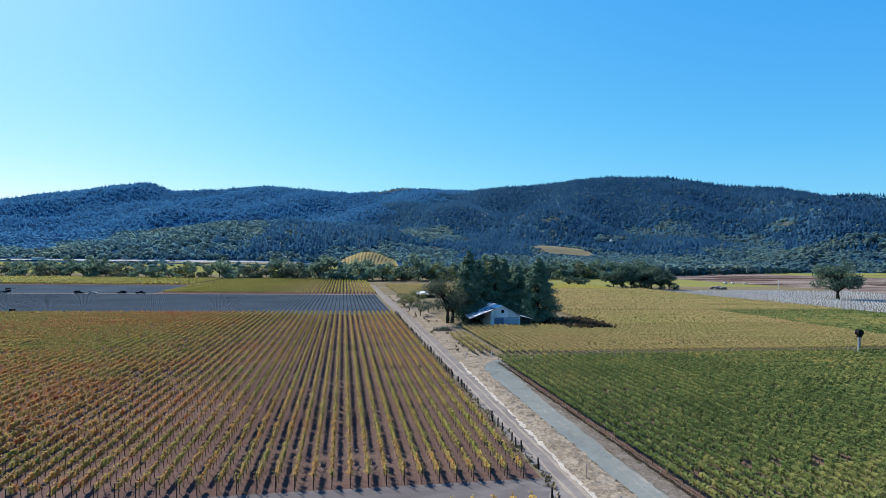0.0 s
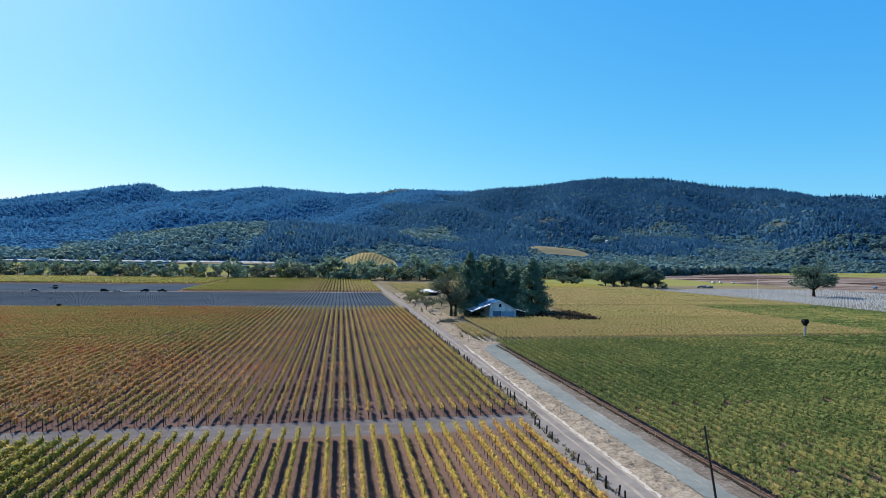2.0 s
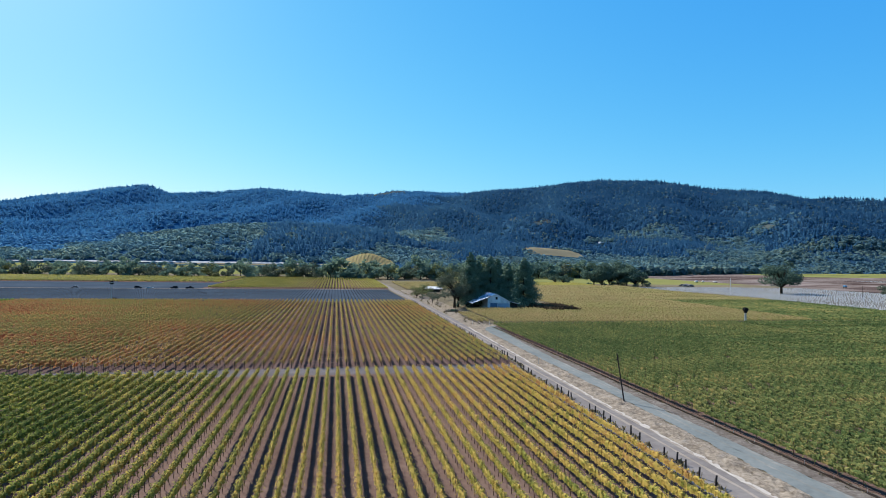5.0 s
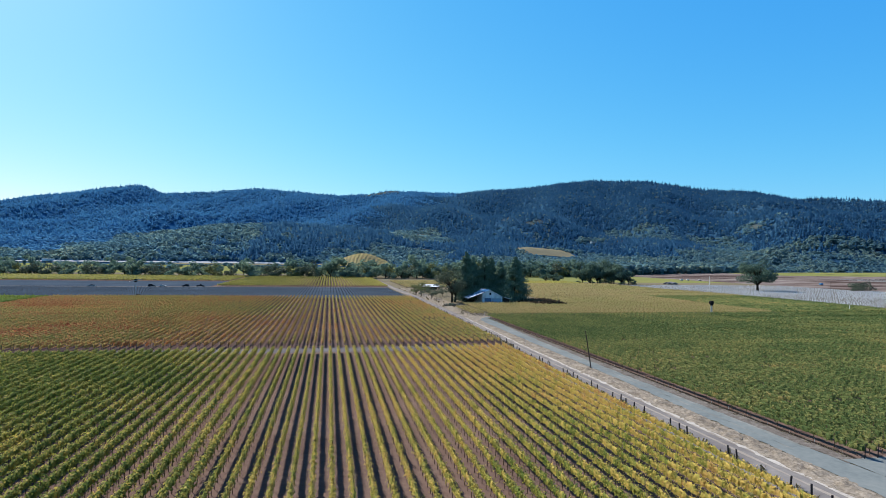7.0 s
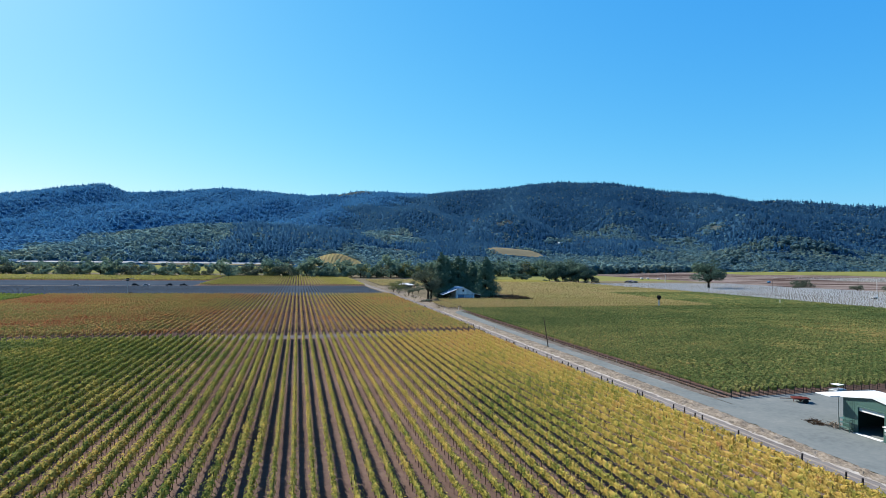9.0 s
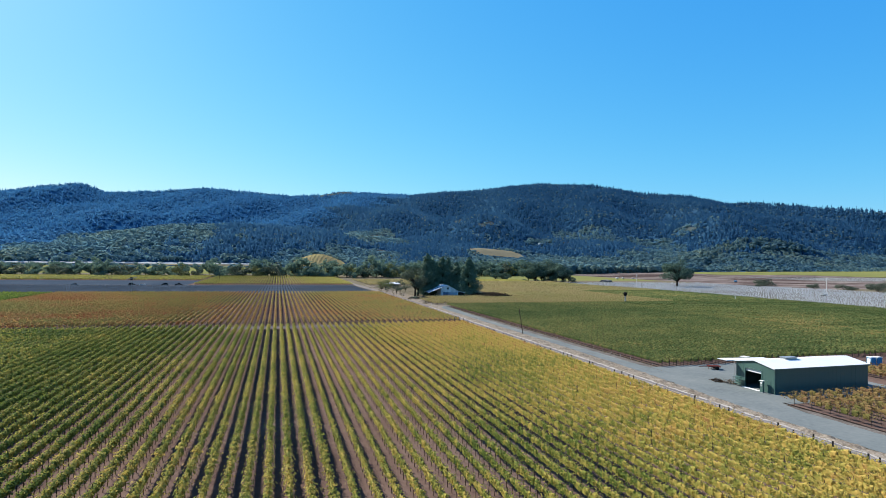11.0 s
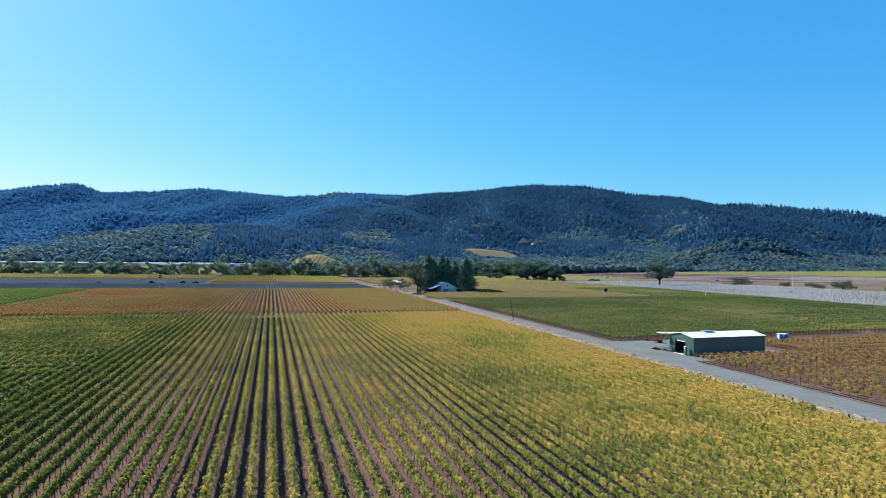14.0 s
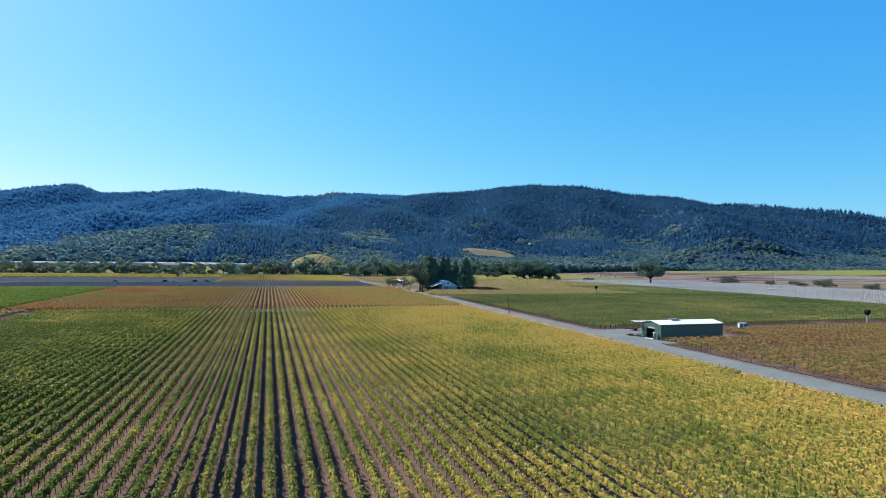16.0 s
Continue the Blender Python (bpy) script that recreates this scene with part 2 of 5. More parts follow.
M_TIN = surface("weathered tin roof", [(0.36, (0.06, 0.055, 0.075)), (0.43, (0.16, 0.15, 0.18)), (0.49, (0.7, 0.7, 0.74)), (0.6, (1.1, 1.1, 1.12))], (0.2, 0.9), rough=0.6, metal=0.0, bump=0, stretch=(1.0, 0.3, 0.3))
M_DARKWOOD = plain("dark old wood", (0.06, 0.05, 0.045), 0.9)
M_GREENWALL = surface("green metal siding", [(0.25, (0.055, 0.12, 0.105)), (0.75, (0.066, 0.135, 0.116))], (0.3, 3), rough=0.38, spec=0.6, bump=0)
M_WHITEROOF = plain("white metal roof", (0.78, 0.8, 0.82), 0.4, 0.0, 0.06)
M_BLACK = plain("black paint", (0.02, 0.02, 0.022), 0.5)
M_WHITE = plain("white paint", (0.75, 0.75, 0.74), 0.5, 0, 0.08)
M_STEEL = plain("galvanised steel", (0.45, 0.47, 0.48), 0.4, 0.6, 0.1)
M_BLUEBOX = plain("blue plastic", (0.1, 0.3, 0.5), 0.5, 0, 0.1)
M_RUST = plain("red rusty steel", (0.12, 0.035, 0.03), 0.8)
M_TUBE = plain("white grow tubes", (0.62, 0.64, 0.65), 0.6, 0, 0.12)
M_POST = plain("dark fence posts", (0.05, 0.045, 0.045), 0.9)
M_GLASS = plain("dark car glass", (0.02, 0.025, 0.03), 0.08, 0, 0.1)
M_TYRE = plain("tyre rubber", (0.025, 0.025, 0.025), 0.9)

# ================= helpers =================
rng = np.random.default_rng(7)


def lin(x, pts, k):
    return np.interp(x, [p[0] for p in pts], [p[k] for p in pts])


def ease(t):
    t = np.clip(t, 0.0, 1.0)
    return t * t * (3 - 2 * t)


def mesh_np(name, verts, faces, mat):
    me = bpy.data.meshes.new(name)
    verts, faces = np.asarray(verts, dtype=np.float32), np.asarray(faces, dtype=np.int32)
    n = faces.shape[1]
    me.vertices.add(len(verts))
    me.vertices.foreach_set("co", verts.ravel())
    me.loops.add(faces.size)
    me.loops.foreach_set("vertex_index", faces.ravel())
    me.polygons.add(len(faces))
    me.polygons.foreach_set("loop_start", np.arange(0, faces.size, n, dtype=np.int32))
    me.update(calc_edges=True)
    me.validate()
    if mat:
        me.materials.append(mat)
    return me


def finish(name, bm, mat, smooth=False):
    me = bpy.data.meshes.new(name)
    bm.normal_update()
    bm.to_mesh(me)
    bm.free()
    me.materials.append(mat)
    if smooth:
        for p in me.polygons:
            p.use_smooth = True
    return me


def part(name, bm, mat, parent=None, label="", smooth=False):
    """Links a bmesh (or a mesh) as one object under parent."""
    me = bm if isinstance(bm, bpy.types.Mesh) else finish(name, bm, mat, smooth)
    ob = new(name, me)
    ob.parent = parent
    if label:
        ob["label"] = label
    return ob


def root(name, m=None, **tags):
    ob = new(name)
    ob.empty_display_size = 0.3
    if m is not None:
        ob.matrix_basis = m
    return tagged(ob, **tags)


def add_box(bm, x0, x1, y0, y1, z0, z1, bevel=0.0):
    r = bmesh.ops.create_cube(bm, size=1.0, matrix=Matrix.LocRotScale(((x0 + x1) / 2, (y0 + y1) / 2, (z0 + z1) / 2), None, (x1 - x0, y1 - y0, z1 - z0)))
    if bevel:
        es = list({e for v in r["verts"] for e in v.link_edges})
        bmesh.ops.bevel(bm, geom=es, offset=bevel, segments=1, affect="EDGES")
    return bm


def box(x0, x1, y0, y1, z0, z1, bevel=0.0):
    return add_box(bmesh.new(), x0, x1, y0, y1, z0, z1, bevel)


def add_tube(bm, a, b, r0, r1, seg=8):
    a, b = Vector(a), Vector(b)
    d = b - a
    m = Matrix.Translation((a + b) / 2) @ d.to_track_quat("Z", "Y").to_matrix().to_4x4()
    bmesh.ops.create_cone(bm, cap_ends=True, segments=seg, radius1=r0, radius2=r1, depth=d.length, matrix=m)
    return bm


def tube(a, b, r0, r1=None, seg=8):
    return add_tube(bmesh.new(), a, b, r0, r0 if r1 is None else r1, seg)


def prism(profile, y0, y1):
    """Extrudes a polygon of (x, z) from y0 to y1."""
    bm = bmesh.new()
    a = [bm.verts.new((x, y0, z)) for x, z in profile]
    b = [bm.verts.new((x, y1, z)) for x, z in profile]
    bm.faces.new(a)
    bm.faces.new(b[::-1])
    n = len(profile)
    for i in range(n):
        bm.faces.new((a[i], b[i], b[(i + 1) % n], a[(i + 1) % n]))
    bmesh.ops.recalc_face_normals(bm, faces=bm.faces)
    return bm


# ================= terrain =================
RIDGE_W = [(-3200, 3600, 260), (-2005, 3700, 325), (-1824, 3700, 370), (-1638, 3700, 390), (-1448, 3700, 431), (-1221, 3700, 462), (-1087, 3700, 409), (-816, 3700, 431),
           (-536, 3700, 464), (-210, 3700, 450), (14, 3700, 436), (205, 3700, 450), (359, 3700, 483), (638, 3700, 466), (924, 3700, 461), (1700, 3700, 380), (3000, 3700, 200)]
RIDGE_E = [(-900, 3300, 0), (-200, 3300, 130), (178, 3251, 255), (551, 3205, 366), (886, 3128, 408), (1207, 3019, 453), (1477, 2897, 491), (1751, 2745, 478), (1970, 2594, 424),
           (2164, 2442, 400), (2317, 2306, 352), (2418, 2204, 354), (2540, 1960, 312), (2643, 1782, 287), (2730, 1662, 243), (2900, 1300, 190), (3400, 900, 150)]
FOOT = [(-2600, 60), (-1084, 62), (-922, 75), (-754, 92), (-557, 103), (-434, 125), (-209, 137), (-12, 126), (235, 91), (516, 86), (860, 84), (1100, 70), (1500, 20), (2000, 0)]
WAVES = [(rng.uniform(0.003, 0.016), rng.uniform(0.001, 0.007), rng.uniform(0, 6.28)) for _ in range(9)]


def valley(x, y):
    """The valley floor falls by a metre beyond the near blocks."""
    return -1.0 * ease((np.asarray(y, dtype=float) - 180) / 120)


def terrain(x, y):
    x, y = np.asarray(x, dtype=float), np.asarray(y, dtype=float)
    spur = sum(np.sin(x * a + y * b * (1 if i % 2 else -1) + c) for i, (a, b, c) in enumerate(WAVES)) / 9

    def layer(yf, yr, zr, power, rough):
        t = (y - yf) / np.maximum(yr - yf, 50)
        up = np.clip(t, 0, 1) ** power
        up = up * (1 - 0.35 * ease((t - 1) / 0.6))
        return zr * np.maximum(up + rough * spur * np.clip(t, 0, 1) * np.clip(1 - t, 0, 1) * 4, 0)
    w = layer(1500, lin(x, RIDGE_W, 1), lin(x, RIDGE_W, 2), 1.25, 0.2)
    e = layer(1280 - 0.16 * np.maximum(x, 0), lin(x, RIDGE_E, 1), lin(x, RIDGE_E, 2), 1.15, 0.28)
    f = layer(1330, 1900 + 0 * x, lin(x, FOOT, 1), 0.9, 0.25)
    z = (np.maximum(w, 0) ** 5 + np.maximum(e, 0) ** 5 + np.maximum(f, 0) ** 5 + 1e-9) ** 0.2
    z = z + 30 * np.exp(-(((x - 42) / 66) ** 2 + ((y - 1340) / 70) ** 2)) + 13 * np.exp(-(((x - 615) / 130) ** 2 + ((y - 1560) / 55) ** 2))
    return z + valley(x, y)


def sheet(name, x0, x1, y0, y1, mat, lift, nx=2, ny=2, height=valley, wobble=0.0, **tags):
    xs, ys = np.linspace(x0, x1, nx + 1), np.linspace(y0, y1, ny + 1)
    X, Y = np.meshgrid(xs, ys)
    if wobble:
        edge = (X == x0) | (X == x1)
        X = X + edge * rng.normal(0, wobble, X.shape)
    V = np.stack([X.ravel(), Y.ravel(), (height(X, Y) + lift).ravel()], 1)
    i = (np.arange(ny)[:, None] * (nx + 1) + np.arange(nx)[None, :]).ravel()
    ob = new(name, mesh_np(name, V, np.stack([i, i + 1, i + nx + 2, i + nx + 1], 1), mat))
    return tagged(ob, kind="structure", **tags)


GROUND_Y = [-600, -200, 100, *range(180, 301, 5), 500, 1000, 1500]
gx, gy = np.meshgrid(np.array([-4500, -1500, -400, 0, 400, 1500, 4500.0]), np.array(GROUND_Y, dtype=float))
gi = (np.arange(len(GROUND_Y) - 1)[:, None] * 7 + np.arange(6)[None, :]).ravel()
tagged(new("ground", mesh_np("ground", np.stack([gx.ravel(), gy.ravel(), valley(gx, gy).ravel() - 0.06], 1), np.stack([gi, gi + 1, gi + 8, gi + 7], 1), M_GROUND)),
       label="dry grass and soil of the valley floor", category="ground", kind="structure")

hills = sheet("hillside", -3600, 3400, 1000, 4700, M_HAZY_HILL, -0.6, 150, 110, terrain, label="long wooded hills rising behind the valley", category="hill")
for p in hills.data.polygons:
    p.use_smooth = True

# ---- field soils and tracks ----
sheet("field_near", -400, -1.0, -300, -6.5, M_SOIL, 0.01, 4, 4, label="grey brown soil between the near vine rows", category="field")
sheet("field_red", -400, 1.5, 0.5, 176, M_SOIL_RED, 0.01, 4, 4, label="grey brown soil between the red vine rows", category="field")
sheet("field_green", 15.2, 225, -92, 70, M_SOIL, 0.01, 4, 4, label="brown soil under the green vines", category="field")
sheet("field_gold", 17, 225, 73, 372, M_GROUND, 0.012, 4, 60, label="brown soil under the golden vines", category="field")
sheet("field_brown", 14.6, 260, -320, -93, M_SOIL, 0.012, 4, 4, label="brown soil under the browning vines", category="field")
sheet("field_dark", -900, 0.5, 178, 303, M_DARK, 0.01, 4, 24, label="dark bare field of leafless young vines", category="field")
sheet("field_dark_far", -900, -134, 307, 398, M_DARK, 0.01, 4, 16, label="dark bare field beyond the farm lane", category="field")
sheet("field_white", 228, 426, -140, 372, M_PALE, 0.012, 4, 100, label="pale stony soil of a new vineyard", category="field")
sheet("field_lime", -420, 1.5, 308, 534, M_SOIL, 0.006, 4, 8, label="dark soil under the far yellow green vines", category="field")
sheet("cross_lane", -400, 3, -6.5, 0.5, M_HEADLAND, 0.006, 40, 4, label="pale dirt headland between two vine blocks", category="dirt track")

BANK_L = [(-300, 3.0), (-170, 3.4), (-117, 4.3), (-80, 4.75), (0, 5.1), (28, 5.8), (83, 6.7)]
GRAVEL_L = [(-300, 5.6), (-160, 5.7), (-125, 6.2), (-90, 8.4), (-37, 9.4), (0, 9.4), (50, 9.8), (60, 10.4), (66, 12.6), (69, 15.5)]
GRAVEL_R = [(-300, 13.0), (-124, 13.4), (-119, 14.6), (-86, 12.8), (-60, 12.6), (0, 12.7), (31, 13.4), (55, 15.2), (69, 16.6)]


def strip(name, left, right, y0, y1, mat, lift, nx=6, step=1.2, bump=0.0, ragged=0.12, **tags):
    """A strip of ground along y between two edges, given as (y, x) lines."""
    ys = np.arange(y0, y1 + step * 0.5, step)
    a = np.interp(ys, [p[0] for p in left], [p[1] for p in left]) + rng.normal(0, ragged, len(ys))
    b = np.interp(ys, [p[0] for p in right], [p[1] for p in right]) + rng.normal(0, ragged, len(ys))
    f = np.linspace(0, 1, nx + 1)
    X = a[:, None] * (1 - f) + b[:, None] * f
    Y = np.broadcast_to(ys[:, None], X.shape)
    Z = valley(X, Y) + lift + bump * np.sin(f * 3.14) * (0.6 + rng.normal(0, 0.6, X.shape))
    i = (np.arange(len(ys) - 1)[:, None] * (nx + 1) + np.arange(nx)[None, :]).ravel()
    me = mesh_np(name, np.stack([X.ravel(), Y.ravel(), Z.ravel()], 1), np.stack([i, i + 1, i + nx + 2, i + nx + 1], 1), mat)
    return tagged(new(name, me), kind="structure", **tags)


strip("lane_dirt", [(-300, -1.2), (-7, -1.2), (-2, 1.9), (420, 2.1)], BANK_L, -300, 420, M_DIRT, 0.014, label="pale dirt farm track beside the vines", category="dirt track")
strip("bank_dry_grass", BANK_L, GRAVEL_L, -300, 72, M_DRY, 0.022, 10, 0.5, 0.2, 0.2, label="strip of trampled straw coloured dry grass", category="grass strip")
strip("lane_gravel", GRAVEL_L, GRAVEL_R, -300, 69, M_GRAVEL, 0.03, label="blue grey gravel farm road", category="gravel road")
M_SHOULDER = surface("stony earth shoulder", [(0.3, (0.08, 0.065, 0.055)), (0.5, (0.15, 0.13, 0.115)), (0.7, (0.27, 0.245, 0.22))], (0.3, 2.0), (0.45, 0.55))
for k, (ya, yb) in enumerate(((-300, -121), (-89, 69))):
    strip("shoulder_%d" % (k + 1), GRAVEL_R, [(-300, 14.9), (-119, 15.0), (-89, 15.6), (50, 15.6), (70, 17.0)], ya, yb, M_SHOULDER, 0.026, 3, label="brown stony shoulder of the gravel road", category="road shoulder")
M_TRACK = surface("worn wheel track", [(0.3, (0.22, 0.185, 0.155)), (0.7, (0.38, 0.335, 0.29))], (0.2, 1.5))
M_WHEEL = surface("pale wheel tracks", [(0.3, (0.32, 0.28, 0.24)), (0.7, (0.55, 0.51, 0.46))], (0.2, 1.5))
for k, (xa, w) in enumerate(((3.0, 0.4), (4.5, 0.45))):
    strip("wheel_track_%d" % (k + 1), [(-300, xa - w / 2), (420, xa - w / 2 + 0.2)], [(-300, xa + w / 2), (420, xa + w / 2 + 0.2)], -300, 420, M_TRACK, 0.03, 2, 2.5, 0, 0.07,
          label="pale worn wheel track in the dirt lane", category="wheel track")
WEAR_L, WEAR_R = [(p[0], p[1] + 1.75) for p in GRAVEL_L[:8]], [(p[0], p[1] + 2.05) for p in GRAVEL_L[:8]]
M_WEAR = surface("pale dust on gravel", [(0.44, (0.18, 0.185, 0.175)), (0.56, (0.23, 0.23, 0.215)), (0.75, (0.34, 0.33, 0.3))], (0.12, 0.8))
strip("gravel_wear_1", WEAR_L, WEAR_R, -84, 58, M_WEAR, 0.04, 2, 1.5, 0, 0.12, label="pale dusty wear line in the gravel road", category="wheel track")
strip("gravel_wear_2", [(p[0], p[1] - 0.55) for p in GRAVEL_R], [(p[0], p[1] - 0.15) for p in GRAVEL_R], -84, 66, M_WEAR, 0.04, 2, 1.5, 0, 0.15, label="pale dusty edge of the gravel road", category="wheel track")
strip("bank_edge", [(p[0], p[1] - 0.3) for p in BANK_L], [(p[0], p[1] + 0.25) for p in BANK_L], -300, 67, M_WHEEL, 0.05, 2, 1.0, 0, 0.16, label="pale crumbling edge of the grass bank", category="dirt edge")
# Narrow dark strips on the ground beside the outer vine rows.
M_ROW_EDGE = surface("dark row edge ground", [(0.3, (0.018, 0.014, 0.013)), (0.7, (0.045, 0.036, 0.032))], (0.3, 2.0))
strip("row_edge_1", [(-88, 14.85), (69, 14.95)], [(-88, 15.4), (69, 15.45)], -88, 66, M_ROW_EDGE, 0.05, 2, 1.0, 0, 0.08, label="narrow dark ground strip along the outer vine row", category="soil")
strip("row_edge_2", [(-262, 14.7), (-118, 14.8)], [(-262, 15.3), (-118, 15.4)], -262, -119, M_ROW_EDGE, 0.05, 2, 1.0, 0, 0.08, label="narrow dark ground strip along the outer vine row", category="soil")
sheet("yard_gravel", 13.2, 46, -120, -88, M_GRAVEL, 0.034, 6, 6, label="blue grey gravel yard round the metal shed", category="yard")
sheet("farmyard_earth", 6.0, 60, 64, 300, M_DRY, 0.004, 6, 46, label="dry earth and straw round the old barn", category="yard")
sheet("lane_cars", -900, 0, 302.5, 307.5, M_DIRT, 0.012, 8, 2, label="narrow dirt lane where the cars are parked", category="dirt track")

# ================= vine rows =================


def row_meshes(name, y0, y1, per_m, size, zlo, zhi, width, leaf_mat, vine=1.5, weak=0.15, trunk_h=0.8, core=0.5, wood=1, solid=0.98):
    """Foliage and trunks of one vine row along y from y0 to y1, at x = 0."""
    n = int((y1 - y0) * per_m)
    y = rng.uniform(y0, y1, n)
    plants = int((y1 - y0) / vine) + 2
    vigour = np.clip(rng.normal(1.0, 0.2, plants), 0.4, 1.5)
    vigour[rng.random(plants) < weak * 0.12] = 0.12
    k = ((y - y0) / vine).astype(int)
    keep = rng.random(n) < vigour[k] * 0.85
    y, k = y[keep], k[keep]
    n = len(y)
    v = vigour[k]
    head = np.sin(math.pi * (((y - y0) / vine) % 1.0))
    z = zlo + (zhi - zlo) * rng.beta(1.6, 1.3, n) * (0.55 + 0.25 * v + 0.28 * head) + rng.normal(0, 0.05, n)
    x = rng.normal(0, width, n) * (0.45 + 0.4 * v + 0.35 * head)
    c = np.stack([x, y, z + valley(0, y)], 1)
    nrm = rng.normal(0, 0.5, (n, 3)) + np.stack([x / width * 0.75, 0.8 * np.cos(math.pi * (((y - y0) / vine) % 1.0)) * -1.0, 0.35 + 0.9 * (z - zlo) / (zhi - zlo)], 1)
    nrm /= np.linalg.norm(nrm, axis=1)[:, None]
    t = np.cross(nrm, rng.normal(0, 1, (n, 3)))
    t /= np.linalg.norm(t, axis=1)[:, None]
    b = np.cross(nrm, t)
    s = (size * rng.uniform(0.65, 1.35, n))[:, None] * 0.5
    asp = rng.uniform(0.6, 1.0, n)[:, None]
    V = np.stack([c - t * s - b * s * 0.7 * asp, c + t * s * 1.2 - b * s * 0.3, c + b * s * asp * 1.2], 1).reshape(-1, 3)
    if core:
        # the dense inner foliage: short ragged lengths of hedge
        g = np.arange(y0, y1 - core, core)
        g = g[(rng.random(len(g)) < solid) & (vigour[((g - y0) / vine).astype(int)] > 0.3)]
        q = len(g)
        gv = vigour[((g - y0) / vine).astype(int)]
        za, zb = zlo + 0.12 + rng.normal(0, 0.07, (q, 2)), zlo + (zhi - zlo) * (0.5 + 0.2 * gv[:, None]) + rng.normal(0, 0.1, (q, 2))
        xm, wd = rng.normal(0, 0.03, (q, 2)), width * rng.uniform(0.35, 0.75, (q, 2))
        ya = np.stack([g - 0.04, g + core + 0.04], 1)
        vz = valley(0, ya)
        ends = [np.stack([np.stack([xm[:, e] - wd[:, e] * 0.7, ya[:, e], za[:, e] + vz[:, e]], 1), np.stack([xm[:, e] - wd[:, e], ya[:, e], zb[:, e] - 0.15 + vz[:, e]], 1),
                          np.stack([xm[:, e], ya[:, e], zb[:, e] + 0.06 + vz[:, e]], 1), np.stack([xm[:, e] + wd[:, e], ya[:, e], zb[:, e] - 0.15 + vz[:, e]], 1),
                          np.stack([xm[:, e] + wd[:, e] * 0.7, ya[:, e], za[:, e] + vz[:, e]], 1)], 1) for e in (0, 1)]
        V = np.concatenate([np.concatenate(ends, 1).reshape(-1, 3), V])
        F = (np.arange(q)[:, None, None] * 10 + np.array([[i, i + 1, i + 6, i + 5] for i in range(4)])[None]).reshape(-1, 4)
        F = np.concatenate([F[:, :3], F[:, [0, 2, 3]], np.arange(3 * n).reshape(-1, 3) + 10 * q])
    else:
        F = np.arange(3 * n).reshape(-1, 3)
    fol = mesh_np(name + "_foliage", V, F, leaf_mat)
    # trunks and stakes: three-sided prisms
    yt = y0 + vine * (np.arange(plants - 1) + 0.5)
    yt = yt[yt < y1][::wood]
    m = len(yt)
    a0 = np.array([0, 2.094, 4.188])
    ring = np.stack([np.cos(a0), np.sin(a0)], 1) * 0.045
    lean = rng.normal(0, 0.06, (m, 2))
    tz = np.where(np.arange(m) % (4 if wood == 1 else 1) == 0, zhi + 0.1, trunk_h)
    low = np.concatenate([np.stack([np.broadcast_to(ring[:, 0], (m, 3)), yt[:, None] + ring[:, 1]], 2), np.broadcast_to(valley(0, yt)[:, None, None] - 0.05, (m, 3, 1))], 2)
    top = low * 1.0
    top[:, :, 0] = top[:, :, 0] * 0.8 + lean[:, :1]
    top[:, :, 1] += lean[:, 1:]
    top[:, :, 2] += tz[:, None] + 0.05
    V = np.concatenate([low, top], 1).reshape(-1, 3)
    o = np.arange(m)[:, None, None] * 6
    F = (o + np.array([[0, 1, 4, 3], [1, 2, 5, 4], [2, 0, 3, 5]])[None]).reshape(-1, 4)
    return fol, mesh_np(name + "_wood", V, F, M_TRUNK)


def join_rows(meshes, xs, leaf_mat, label):
    """A far block of rows as one object of foliage over one of wood."""
    pick = rng.integers(len(meshes), size=len(xs))
    r = root("vine_block", pose(0, 0, 0), label=label, category="vineyard", kind="stuff")
    for k, (name, mat) in enumerate((("foliage", leaf_mat), ("vine_wood", M_TRUNK))):
        vs, fs, o = [], [], 0
        for x, p in zip(xs, pick):
            me = meshes[p][k]
            co = np.empty(len(me.vertices) * 3, dtype=np.float32)
            me.vertices.foreach_get("co", co)
            co = co.reshape(-1, 3)
            co[:, 0] += x
            ix = np.empty(len(me.loops), dtype=np.int32)
            me.loops.foreach_get("vertex_index", ix)
            vs.append(co)
            fs.append(ix.reshape(-1, 3 if k == 0 else 4) + o)
            o += len(co)
        part(name, mesh_np(name, np.concatenate(vs), np.concatenate(fs), mat), None, r)["kind"] = "stuff"
    return r


def vine_block(x0, x1, y0, y1, per_m, size, leaf_mat, label, group, spacing=1.862, zlo=0.7, zhi=1.75, width=0.2, variants=5, weak=0.15, posts=True, joined=False, core=0.5, wood=1, solid=0.98):
    meshes = [row_meshes(group.replace(" ", "_"), y0, y1, per_m, size, zlo, zhi, width, leaf_mat, weak=weak, core=core, wood=wood, solid=solid) for _ in range(variants)]
    post = bmesh.new()
    add_tube(post, (0, y0 - 0.2, valley(0, y0) - 0.1), (0.02, y0 - 0.35, valley(0, y0) + 1.75), 0.055, 0.05, 5)
    post_me = finish("end_post", post, M_POST)
    n = int(round((x1 - x0) / spacing))
    if joined:
        return join_rows(meshes, [x1 - i * spacing for i in range(n)], leaf_mat, label)
    for i in range(n):
        x = x1 - i * spacing
        r = root("vine_row", pose(x, 0, 0), label=label, category="vine row", group=group)
        fol, tr = meshes[int(rng.integers(variants))]
        part("foliage", fol, None, r)["kind"] = "stuff"
        part("vine_wood", tr, None, r)["kind"] = "stuff"
        if posts:
            part("end_post", post_me, None, r)


